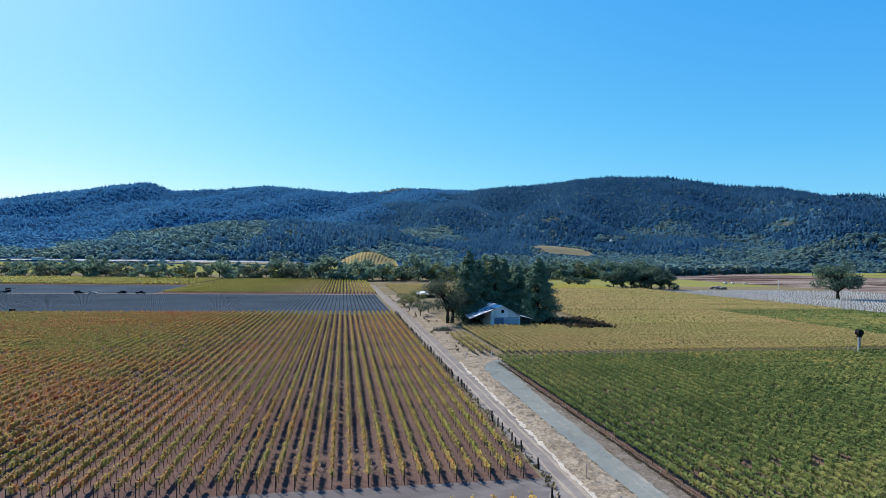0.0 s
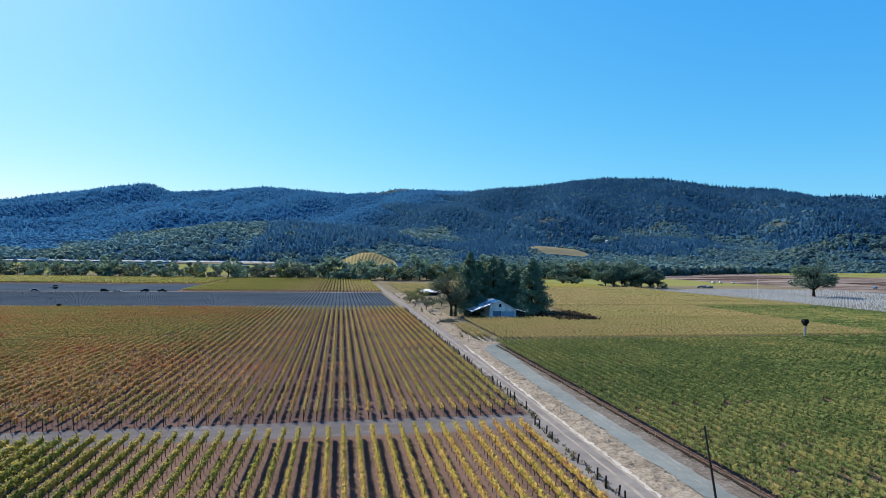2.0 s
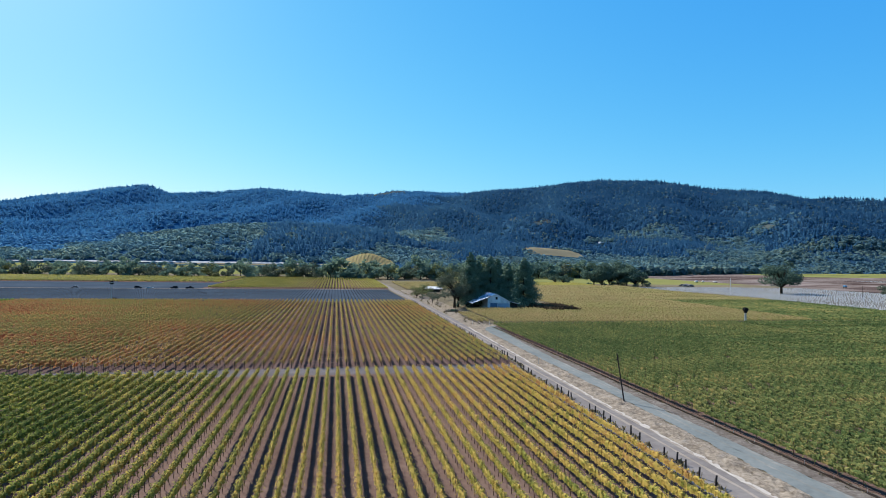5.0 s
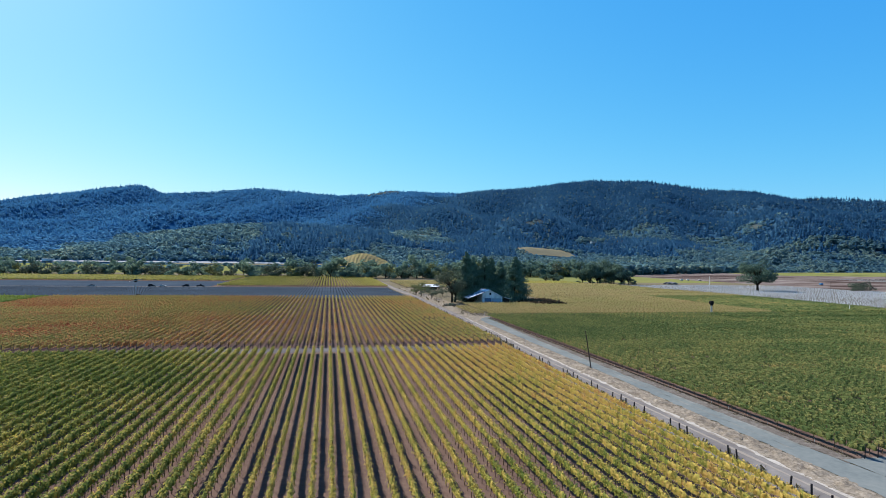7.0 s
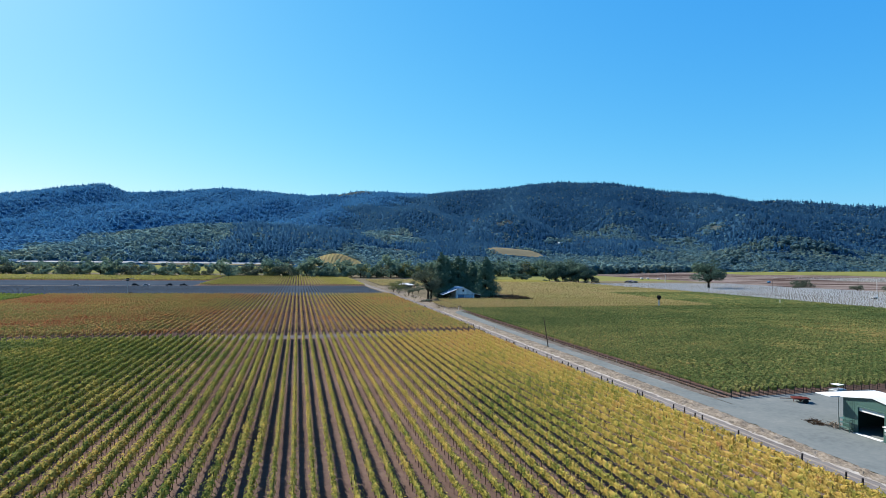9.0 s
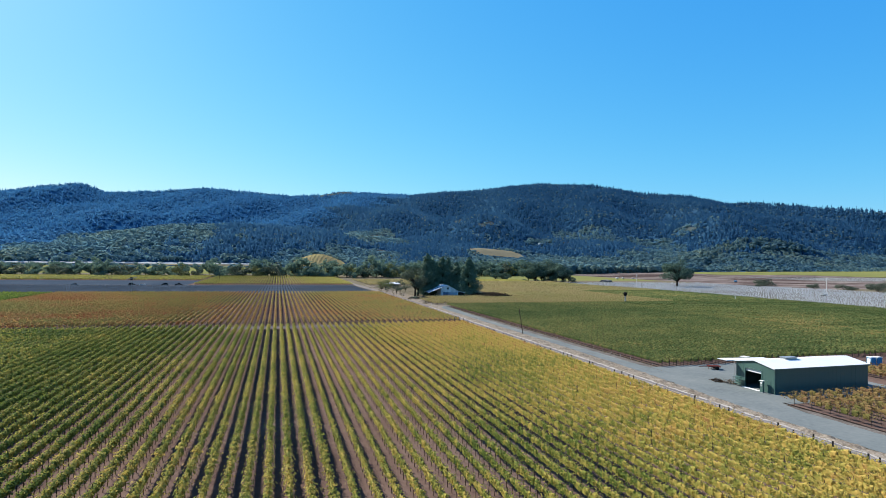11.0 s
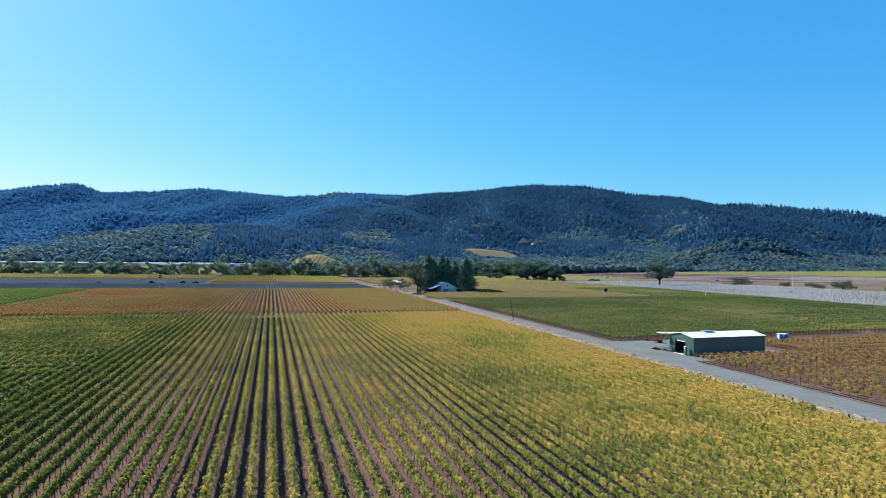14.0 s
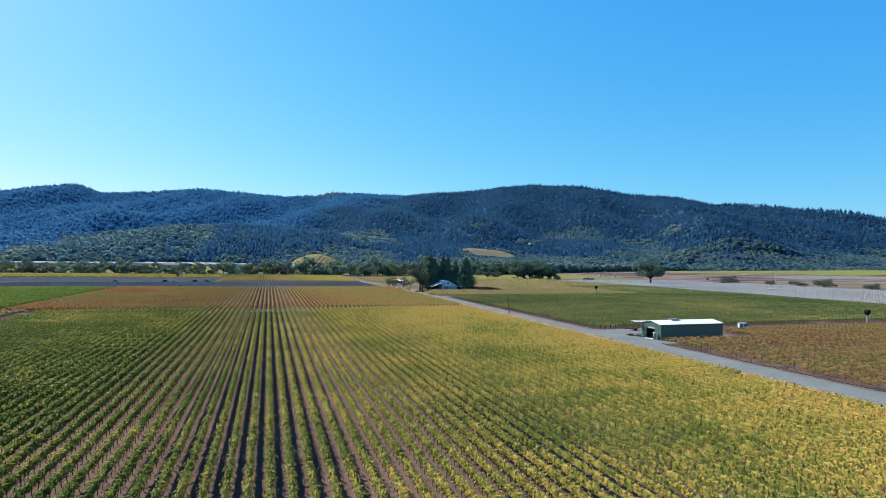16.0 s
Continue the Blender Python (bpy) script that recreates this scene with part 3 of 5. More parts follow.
NEAR_L, RED_L, GREEN_L = "trellised grapevines turning from green to yellow over bare soil", "sparse trellised grapevines in rust and orange leaf", "trellised grapevines still in green leaf"
vine_block(-58.15, -2.29, -216, -6.8, 74, 0.19, M_VINE_NEAR, NEAR_L, "near vine rows", variants=6, width=0.165, zlo=0.8, zhi=1.85, core=0.5, weak=0)
vine_block(-112.15, -58.15, -212, -6.8, 74, 0.25, M_VINE_NEAR, NEAR_L, "near vine rows", variants=6, width=0.22, zlo=0.75, zhi=1.85, core=0.5, weak=0)
vine_block(-167, -112.15, -190, -6.8, 24, 0.42, M_VINE_NEAR, NEAR_L, "near vine rows", variants=4, width=0.3, zlo=0.6, zhi=1.85, core=0.75, wood=2)
vine_block(-91.67, -0.43, 1.0, 174, 38, 0.22, M_VINE_RED, RED_L, "red vine rows", variants=6, weak=0.5, width=0.185, zlo=0.75, core=0.5, solid=0.6)
vine_block(-182, -91.67, 1.0, 174, 12, 0.42, M_VINE_RED, RED_L, "red vine rows", variants=4, weak=0.4, width=0.2, zlo=0.65, core=1.0, wood=2)
vine_block(13.8, 62.6, -88, 69, 62, 0.24, M_VINE_GREEN, GREEN_L, "green vine rows", variants=6, width=0.34, core=0.6, wood=2)
vine_block(62.8, 109.6, -88, 69, 26, 0.36, M_VINE_GREEN, GREEN_L, "green vine rows", variants=5, width=0.34, core=1.0, wood=2)
vine_block(111.5, 226, -88, 69, 11, 0.52, M_VINE_GREEN, GREEN_L, "green vine rows", variants=4, width=0.36, core=1.5, wood=3)
FAR = dict(joined=True, core=2.5, wood=5)
vine_block(18.0, 150, 74, 126, 20, 0.36, M_VINE_GOLD, "trellised grapevines in golden autumn leaf", "front golden", variants=4, width=0.32, joined=True, core=0.75, wood=2)
vine_block(72, 150, 127, 178, 4, 0.6, M_VINE_GOLD, "trellised grapevines in golden autumn leaf", "mid golden", variants=4, width=0.33, joined=True, core=1.5, wood=4)
vine_block(66, 226, 182, 370, 1.8, 0.85, M_VINE_GOLD, "trellised grapevines in golden autumn leaf", "golden", variants=4, width=0.35, **FAR)
vine_block(151.5, 226, 74, 178, 2.5, 0.75, M_VINE_GREEN, "trellised grapevines in fading green leaf", "fading", variants=4, width=0.35, **FAR)
vine_block(14.5, 150, -196, -118.2, 36, 0.22, M_VINE_BROWN, "thin trellised grapevines in brown autumn leaf", "browning", variants=5, width=0.3, weak=0.8, joined=True, core=0.8, wood=2, solid=0.5)
vine_block(50, 200, -117, -101, 20, 0.4, M_VINE_BROWN, "thin trellised grapevines in brown autumn leaf", "browning far", variants=3, width=0.3, weak=0.5, joined=True, core=1.0, wood=2)
vine_block(-130, 1.0, 309, 532, 3.0, 0.6, M_VINE_LIME, "far trellised grapevines in yellow green leaf", "far", spacing=2.4, variants=4, zhi=1.95, width=0.34, **FAR)
vine_block(-270, -185, 1.0, 174, 2.6, 0.8, M_VINE_BRIGHT, "trellised grapevines in bright green leaf", "bright green", variants=3, width=0.35, **FAR)
vine_block(-196, -172, -60, -2, 3, 0.8, M_VINE_GOLD, "trellised grapevines in golden leaf", "outer golden", variants=3, width=0.35, **FAR)
vine_block(9.8, 16.0, 76, 108, 12, 0.45, M_VINE_GOLD, "short golden vine rows beside the farm track", "short", spacing=2.0, variants=2, joined=True)
vine_block(14, 90, 300, 425, 2.2, 0.8, M_VINE_GOLD, "far trellised grapevines in golden leaf", "far golden", variants=3, width=0.35, **FAR)
vine_block(-430, -136, 402, 525, 0.6, 1.4, M_VINE_LIME, "far trellised grapevines in yellow green leaf", "far left", spacing=2.6, variants=3, width=0.6, joined=True, core=3.0, wood=9)
vine_block(92, 205, 376, 428, 2.2, 0.8, M_VINE_LIME, "far trellised grapevines in yellow green leaf", "far middle", variants=3, width=0.35, **FAR)
# leafless young vines on the dark field
M_CANE = plain("grey brown canes", (0.062, 0.068, 0.085), 0.9)
bare = [row_meshes("bare", 180, 302, 1.5, 0.2, 0.2, 0.75, 0.05, M_CANE, trunk_h=0.9, core=0, wood=2) for _ in range(3)]
join_rows(bare, [-1.0 - i * 1.88 for i in range(150)], M_CANE, "leafless young grapevines on dark soil")

# white grow tubes of the new vineyard
tx, ty = np.meshgrid(np.arange(231, 424, 2.3), np.arange(-130, 368, 2.2))
tx, ty = tx.ravel() + rng.normal(0, 0.16, tx.size), ty.ravel() + rng.normal(0, 0.5, ty.size)
t2x, t2y = np.meshgrid(np.arange(726, 1094, 4.6), np.arange(434, 606, 5.0))
tx, ty = np.concatenate([tx, t2x.ravel()]), np.concatenate([ty, t2y.ravel() + rng.normal(0, 0.5, t2y.size)])
ok = rng.random(tx.size) < 0.78 + 0.3 * np.sin(tx * 0.05 + 1.2 * np.sin(ty * 0.04)) * np.sin(ty * 0.03)
tx, ty = tx[ok], ty[ok]
sq = np.array([[-1, -1], [1, -1], [1, 1], [-1, 1]]) * 0.075
tl = np.stack([tx[:, None] + sq[:, 0], ty[:, None] + sq[:, 1], np.broadcast_to(valley(0, ty)[:, None], (len(tx), 4))], 2)
th = tl + 0.0
th[:, :, 2] += rng.uniform(0.65, 0.85, len(tx))[:, None]
V = np.concatenate([tl, th], 1).reshape(-1, 3)
F = (np.arange(len(tx))[:, None, None] * 8 + np.array([[0, 1, 5, 4], [1, 2, 6, 5], [3, 0, 4, 7], [4, 5, 6, 7]])[None]).reshape(-1, 4)
tagged(new("grow_tubes", mesh_np("grow_tubes", V, F, M_TUBE)), label="rows of white grow tubes round young vines", category="grow tube", kind="stuff")

# ================= trees =================


def leaf_cloud(centres, radii, counts, size, mat, name, flat=0.75):
    pts, out = [], []
    for c, r, n in zip(centres, radii, counts):
        d = rng.normal(0, 1, (n, 3))
        d /= np.linalg.norm(d, axis=1)[:, None]
        out.append(d.copy())
        d *= (r * rng.uniform(0.55, 1.05, n) ** 0.6)[:, None]
        d[:, 2] *= flat
        pts.append(np.asarray(c) + d)
    c = np.concatenate(pts)
    n = len(c)
    nrm = rng.normal(0, 0.55, (n, 3)) + np.concatenate(out) + np.array([0, 0, 0.3])
    nrm /= np.linalg.norm(nrm, axis=1)[:, None]
    t = np.cross(nrm, rng.normal(0, 1, (n, 3)))
    t /= np.linalg.norm(t, axis=1)[:, None]
    b = np.cross(nrm, t)
    s = (size * rng.uniform(0.6, 1.4, n))[:, None] * 0.5
    V = np.stack([c - t * s, c - b * s * 0.7, c + t * s, c + b * s * 0.7], 1).reshape(-1, 3)
    return mesh_np(name, V, np.arange(4 * n).reshape(-1, 4), mat)


def broadleaf(height, spread, leaves, size, mat, low=0.3, lumps=14, trunk_r=0.35, twin=False, limbs=1):
    """Meshes of a tapered trunk with limbs and of its crown."""
    bm = bmesh.new()
    fork = height * max(low, 0.1)
    bases = [(0, 0), (spread * 0.12, 0.3)] if twin else [(0, 0)]
    for bx, by in bases:
        add_tube(bm, (bx, by, -0.2), (bx * 1.2, by, fork), trunk_r * 1.2, trunk_r * 0.75, 8)
    centres, radii = [], []
    for i in range(lumps):
        a = i * 2.399 + rng.uniform(-0.3, 0.3)
        q = (i + 0.5) / lumps
        rr = spread * 0.5 * (0.25 + 0.72 * math.sqrt(q)) * rng.uniform(0.8, 1.1)
        zz = height * (low + 0.08 + (0.84 - low) * (1 - (rr / (spread * 0.5)) ** 2 * 0.5) * (0.25 + 0.75 * ((i * 7) % 5) / 4) * rng.uniform(0.85, 1.0))
        c = (rr * math.cos(a), rr * math.sin(a), zz)
        centres.append(c)
        radii.append(spread * rng.uniform(0.14, 0.21))
        if i % limbs:
            continue
        bx, by = bases[i % len(bases)]
        mid = (c[0] * 0.45 + bx * 0.6, c[1] * 0.45, fork + (c[2] - fork) * 0.6)
        add_tube(bm, (bx * 1.2, by, fork - 0.3), mid, trunk_r * 0.5, trunk_r * 0.28, 5)
        add_tube(bm, mid, c, trunk_r * 0.28, trunk_r * 0.08, 4)
    wsum = sum(r * r for r in radii)
    crown = leaf_cloud(centres, radii, [int(leaves * r * r / wsum) + 3 for r in radii], size, mat, "crown")
    return finish("trunk", bm, M_BARK), crown


def conifer(height, spread, boughs, size):
    bm = bmesh.new()
    add_tube(bm, (0, 0, -0.2), (0, 0, height * 0.96), 0.4, 0.04, 8)
    centres, radii, counts = [], [], []
    for i in range(boughs):
        q = (i + rng.random()) / boughs
        z = height * (0.1 + 0.88 * q)
        rmax = spread * 0.5 * (1 - q) ** 0.75 * rng.uniform(0.6, 1.15) + 0.25
        a = rng.uniform(0, 6.283)
        tip = (rmax * math.cos(a), rmax * math.sin(a), z - rmax * 0.18)
        add_tube(bm, (0, 0, z), tip, 0.07, 0.02, 3)
        for f in (0.5, 0.85):
            centres.append((tip[0] * f, tip[1] * f, z - rmax * 0.18 * f))
            radii.append(0.35 + rmax * 0.24)
            counts.append(24 + int(rmax * 7))
    return finish("trunk", bm, M_BARK), leaf_cloud(centres, radii, counts, size, M_FIR, "crown", 0.55)


def plant(name, meshes, x, y, s=1.0, turn=None, z=None, **tags):
    zz = float(valley(x, y)) if z is None else z
    r = root(name, pose(x, y, zz, 0, 0, rng.uniform(0, 360) if turn is None else turn) @ Matrix.Scale(s, 4), **tags)
    part("trunk", meshes[0], None, r)
    part("crown", meshes[1], None, r)
    return r


# conifers behind the old barn
FIRS = [conifer(27, 17, 210, 0.55), conifer(24, 18, 210, 0.55), conifer(23, 14, 180, 0.52)]
for x, y, k, s in ((26.0, 146, 0, 1.0), (31.5, 153, 2, 1.0), (37.5, 150, 0, 0.93), (42.5, 155, 2, 1.05), (46.0, 148, 1, 0.9), (51.0, 139, 1, 1.03), (33.0, 160, 1, 0.95)):
    plant("conifer", FIRS[k], x, y, s, label="tall dark green conifer behind the old barn", category="conifer", group="barn conifers")
M_GREYLEAF = leafy("grey green leaves", [(0.0, (0.05, 0.075, 0.055)), (0.5, (0.095, 0.125, 0.088)), (1.0, (0.17, 0.195, 0.13))], 0.05, 0.4, 0.4, 0.5, trans=0.3, spec=0.05)
plant("deciduous_tree", broadleaf(19, 17, 6500, 0.5, M_GREYLEAF, 0.22, 30, 0.6, True), 17.5, 141.5, 1.0, 20, label="big half bare tree with two dark trunks", category="tree")
SMALL = broadleaf(6.5, 6.5, 900, 0.36, M_GREYLEAF, 0.25, 10, 0.16)
GREENISH = broadleaf(7, 8, 1100, 0.4, M_WILLOW, 0.15, 12, 0.2)
for x, y, s, k in ((11, 166, 1.0, 0), (8.5, 205, 1.1, 1), (13.0, 214, 1.15, 1), (9.0, 188, 0.6, 0), (16, 178, 0.9, 0), (22, 188, 0.8, 0), (20, 240, 1.2, 1), (33, 255, 1.1, 0)):
    plant("small_tree", (SMALL, GREENISH)[k], x, y, s, label="small grey green tree in the dry farmyard", category="tree", group="farmyard trees")

# oaks
OAK = broadleaf(25, 26, 5600, 0.95, M_OAK, 0.2, 44, 0.95)
plant("oak_tree", OAK, 315, 272, 1.1, 30, label="broad dark oak standing alone in the white field", category="tree")
OAK_B = [broadleaf(23, 21, 2600, 1.0, M_OAK, 0.12, 24, 0.5), broadleaf(18, 19, 2200, 1.0, M_OAK, 0.1, 22, 0.45), broadleaf(15, 16, 1200, 1.0, M_WILLOW, 0.1, 12, 0.4), broadleaf(19, 15, 1800, 1.0, M_OAK, 0.16, 16, 0.4)]
for x, y, k, s in ((216, 402, 0, 1.15), (222, 398, 1, 0.95), (229, 395, 0, 1.1), (236, 390, 1, 0.9), (243, 386, 3, 1.2), (249, 381, 1, 1.05), (229, 410, 3, 1.3), (243, 398, 0, 1.2), (236, 404, 0, 1.2), (254, 377, 3, 0.75), (196, 432, 1, 0.6), (204, 438, 1, 0.55), (190, 440, 1, 0.6)):
    plant("oak_tree", OAK_B[k], x, y, s, label="dark oak in a close clump at the field edge", category="tree", group="oak clump")

UNDER = broadleaf(8, 13, 700, 0.9, M_OAK, 0.02, 14, 0.2)
for k in range(6):
    f = k / 5
    plant("bush", UNDER, 214 + 42 * f + rng.normal(0, 1), 405 - 30 * f + rng.normal(0, 2), rng.uniform(0.35, 0.65), label="dark undergrowth bush below the oak clump", category="bush", group="clump bushes")
# belt of trees along the creek
BELT_TREES = [broadleaf(17, 17, 620, 1.7, M_BELT, -0.08, 22, 0.45, False, 4), broadleaf(14, 16, 560, 1.7, M_BELT, -0.08, 20, 0.4, False, 4), broadleaf(20, 14, 600, 1.6, M_BELT, -0.04, 20, 0.45, False, 4),
              broadleaf(14, 14, 520, 1.5, M_WILLOW, -0.06, 16, 0.35, False, 4), broadleaf(12, 15, 520, 1.5, M_GREYLEAF, -0.06, 16, 0.35, False, 4)]
BELT = [(-760, 590), (-380, 530), (-155, 512), (-59, 512), (0, 500), (60, 505), (185, 560), (330, 640), (453, 730), (728, 910), (1040, 1100), (1340, 1330), (1700, 1250)]
bx = np.array([p[0] for p in BELT], dtype=float)
by = np.array([p[1] for p in BELT], dtype=float)
blen = np.concatenate([[0], np.cumsum(np.hypot(np.diff(bx), np.diff(by)))])
near_len = float(np.interp(330, bx, blen))
for k in range(160):
    s = (k + rng.uniform(-0.5, 0.5)) / 160 * near_len
    x, y = float(np.interp(s, blen, bx)), float(np.interp(s, blen, by))
    kind = int(rng.choice([0, 1, 2, 0, 1, 2, 4, 0, 1, 2, 4, 3], 1)[0])
    plant("creek_tree", BELT_TREES[kind], x, y + (k % 3) * 12 + rng.uniform(0, 10), rng.uniform(0.8, 1.3) * (1.0 + 0.35 * float(ease((x + 150) / 120))), label="yellowing tree in the creek belt" if kind == 3 else "dark green tree in the creek belt", category="tree", group="creek trees")
# bushes right of the white field
BUSH = broadleaf(7, 15, 1100, 0.8, M_GREYLEAF, 0.1, 14, 0.2)
for x, y, s in ((428, 277, 1.25), (428, 221, 0.75), (430, 192, 0.8), (433, 186, 0.55), (427, 160, 1.25), (426, 114, 0.9), (436, 60, 1.0), (410, 265, 0.6)):
    plant("bush", BUSH, x, y, s, label="rounded grey green bush beside the white field", category="bush", group="field bushes")

# ---- woods on the hills ----


def scatter(name, tmpl_v, tmpl_f, x, y, r, h, mat, label):
    n = len(x)
    a = rng.uniform(0, 6.283, n)
    z = terrain(x, y) - 1.5
    jit = rng.uniform(0.8, 1.2, (n, len(tmpl_v)))
    vx, vy = tmpl_v[:, 0][None] * jit, tmpl_v[:, 1][None] * jit
    X = (vx * np.cos(a)[:, None] - vy * np.sin(a)[:, None]) * r[:, None] + x[:, None]
    Y = (vx * np.sin(a)[:, None] + vy * np.cos(a)[:, None]) * r[:, None] + y[:, None]
    Z = tmpl_v[:, 2][None] * h[:, None] + z[:, None]
    V = np.stack([X, Y, Z], 2).reshape(-1, 3)
    F = (np.arange(n)[:, None, None] * len(tmpl_v) + tmpl_f[None]).reshape(-1, tmpl_f.shape[1])
    return tagged(new(name, mesh_np(name, V, F, mat)), label=label, category="trees", kind="stuff")


tiers = []
for k, (tz, tr) in enumerate(((0.08, 1.0), (0.4, 0.66))):
    for j in range(4):
        t0 = j * 1.571 + k * 0.8
        tiers += [[0, 0, tz + 0.34], [tr * math.cos(t0 - 0.62), tr * math.sin(t0 - 0.62), tz + 0.04], [tr * math.cos(t0 + 0.62), tr * math.sin(t0 + 0.62), tz - 0.03]]
for j in range(2):
    tiers += [[0, 0, 1.02], [0.22 * math.cos(j * 1.57), 0.22 * math.sin(j * 1.57), 0.76], [-0.22 * math.cos(j * 1.57), -0.22 * math.sin(j * 1.57), 0.74]]
con_v = np.array(tiers)
con_f = np.arange(len(tiers)).reshape(-1, 3)


def clump(n):
    """A rough crown of n tilted leaf masses."""
    d = rng.normal(0, 1, (n, 3))
    d /= np.linalg.norm(d, axis=1)[:, None]
    c = d * np.array([0.7, 0.7, 0.38]) * rng.uniform(0.6, 1.0, (n, 1)) + [0, 0, 0.5]
    nr = d * 0.8 + rng.normal(0, 0.3, (n, 3)) + [0, 0, 0.5]
    nr /= np.linalg.norm(nr, axis=1)[:, None]
    t = np.cross(nr, rng.normal(0, 1, (n, 3)))
    t /= np.linalg.norm(t, axis=1)[:, None]
    b = np.cross(nr, t)
    sz = rng.uniform(0.3, 0.5, (n, 1))
    q = np.array([1, 1, 0.55])
    return np.stack([c - t * sz * q, c - b * sz * q, c + t * sz * q, c + b * sz * q], 1).reshape(-1, 3), np.arange(4 * n).reshape(-1, 4)


blob_v, blob_f = clump(8)


def inside(x, y, spots):
    hit = np.zeros(len(x), dtype=bool)
    for cx, cy, ra, rb in spots:
        rag = 1 + 0.25 * np.sin(x * 0.05 + cy) + 0.2 * np.sin(y * 0.04 + cx)
        hit |= (x - cx) ** 2 / ra ** 2 + (y - cy) ** 2 / rb ** 2 < rag
    return hit


# knolls, dry clearings and oak slopes as ellipses (x, y, half width, half depth)
KNOLLS = [(40, 1290, 78, 72), (634, 1535, 98, 75)]
CLEARINGS = [(1085, 1830, 110, 90), (985, 1680, 34, 26), (1496, 1640, 16, 26), (280, 3660, 150, 50), (-634, 2130, 40, 40), (730, 1890, 36, 22), (660, 2040, 22, 20),
             (240, 1640, 42, 26), (300, 2080, 70, 45), (1910, 2500, 34, 26), (1985, 2385, 30, 26), (-560, 2225, 35, 22)]
OAK_SLOPES = [(-660, 1700, 430, 420), (280, 2000, 150, 260), (1150, 1880, 150, 170), (1330, 1620, 75, 150), (200, 1560, 150, 90), (1480, 1640, 45, 55), (870, 1700, 60, 40)]
N = 125000
hx, hy = rng.uniform(-2300, 2750, N), 950 + 2800 * rng.random(N) ** 1.1
ang = np.degrees(np.arctan2(hx + 60, hy + 160))
wood = np.sin(hx * 0.011 + 1.3 * np.sin(hy * 0.006)) * np.sin(hy * 0.009 + 0.7) + 0.6 * np.sin(hx * 0.031 + hy * 0.023)
hz = terrain(hx, hy)
front = (terrain(hx, hy + 15) - hz) > -4
beyond = hy < np.where(lin(hx, RIDGE_E, 2) > 330, lin(hx, RIDGE_E, 1) + 60, 3760)
beyond = beyond | ((hx < 1150) & (hy > 3250) & (hy < 3760))
seen = (ang > -32) & (ang < 58) & front & beyond & ~inside(hx, hy, KNOLLS) & (hz > 1.0)
open_land = inside(hx, hy, CLEARINGS)
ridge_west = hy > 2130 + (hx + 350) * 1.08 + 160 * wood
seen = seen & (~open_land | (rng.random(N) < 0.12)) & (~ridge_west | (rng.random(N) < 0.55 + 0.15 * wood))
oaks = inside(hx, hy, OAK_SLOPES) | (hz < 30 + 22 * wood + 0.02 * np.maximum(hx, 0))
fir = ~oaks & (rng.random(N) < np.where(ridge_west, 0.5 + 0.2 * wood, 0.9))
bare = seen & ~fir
# Trees past the ridge line take the materials with more painted haze.
for name, pick, mat, label in (("conifer_wood", seen & fir & ~ridge_west, M_HAZY_CONIFER, "dense conifers covering the hills, tinted blue for haze"),
                               ("ridge_conifer_wood", seen & fir & ridge_west, M_HAZY_RIDGE_CONIFER, "conifers on the far western ridge, bluer for haze")):
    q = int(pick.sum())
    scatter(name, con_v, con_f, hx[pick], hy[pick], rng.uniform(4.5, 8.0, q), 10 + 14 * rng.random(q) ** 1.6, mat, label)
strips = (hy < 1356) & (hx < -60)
for name, pick, mat, r0, label in (("scrub_wood", bare & ridge_west, M_HAZY_SCRUB, 8.0, "scrub and oaks on the upper slopes, bluer for haze"),
                                   ("oak_wood", bare & ~ridge_west & ~strips, M_HAZY_OAK, 6.0, "grey green oaks covering the lower slopes, tinted for haze")):
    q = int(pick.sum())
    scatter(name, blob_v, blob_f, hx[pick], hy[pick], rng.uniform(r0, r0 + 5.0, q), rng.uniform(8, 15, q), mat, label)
# the belt goes on to the east as a continuous wood
fs = rng.uniform(near_len - 60, blen[-1], 700)
fx, fy = np.interp(fs, blen, bx) + rng.normal(0, 8, 700), np.interp(fs, blen, by) + rng.uniform(0, 90, 700)
big_v, big_f = clump(34)
# Both woods below share the haze tinted oak colour.
scatter("creek_wood", big_v, big_f, fx, fy, rng.uniform(7, 12, 700), rng.uniform(14, 24, 700), M_HAZY_OAK, "continuous dark wood along the far creek")
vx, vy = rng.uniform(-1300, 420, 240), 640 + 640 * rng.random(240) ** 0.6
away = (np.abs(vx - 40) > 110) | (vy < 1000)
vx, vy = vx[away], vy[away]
scatter("valley_wood", big_v, big_f, vx, vy, rng.uniform(6, 11, len(vx)), rng.uniform(7, 12, len(vx)), M_HAZY_OAK, "woods on the valley floor behind the creek")


# vineyard knolls before the hills
M_KNOLL = surface("yellow vine knoll", [(0.35, (0.3, 0.25, 0.12)), (0.65, (0.45, 0.38, 0.18))], (0.05, 0.2), (0.3, 0.7), stretch=(2.0, 0.15, 1))
M_KNOLL_TAN = surface("tan grass knoll", [(0.3, (0.169, 0.15, 0.098)), (0.7, (0.286, 0.247, 0.163))], (0.02, 0.3))
M_PALEROAD = surface("pale road", [(0.3, (0.4, 0.39, 0.38)), (0.7, (0.6, 0.59, 0.57))], (0.02, 0.3))
M_CLEARING = surface("dry clearing", [(0.3, (0.05, 0.07, 0.075)), (0.7, (0.1, 0.115, 0.105))], (0.03, 0.3))
M_FARGREEN = surface("far green field", [(0.3, (0.15, 0.165, 0.06)), (0.7, (0.24, 0.235, 0.085))], (0.01, 0.2))
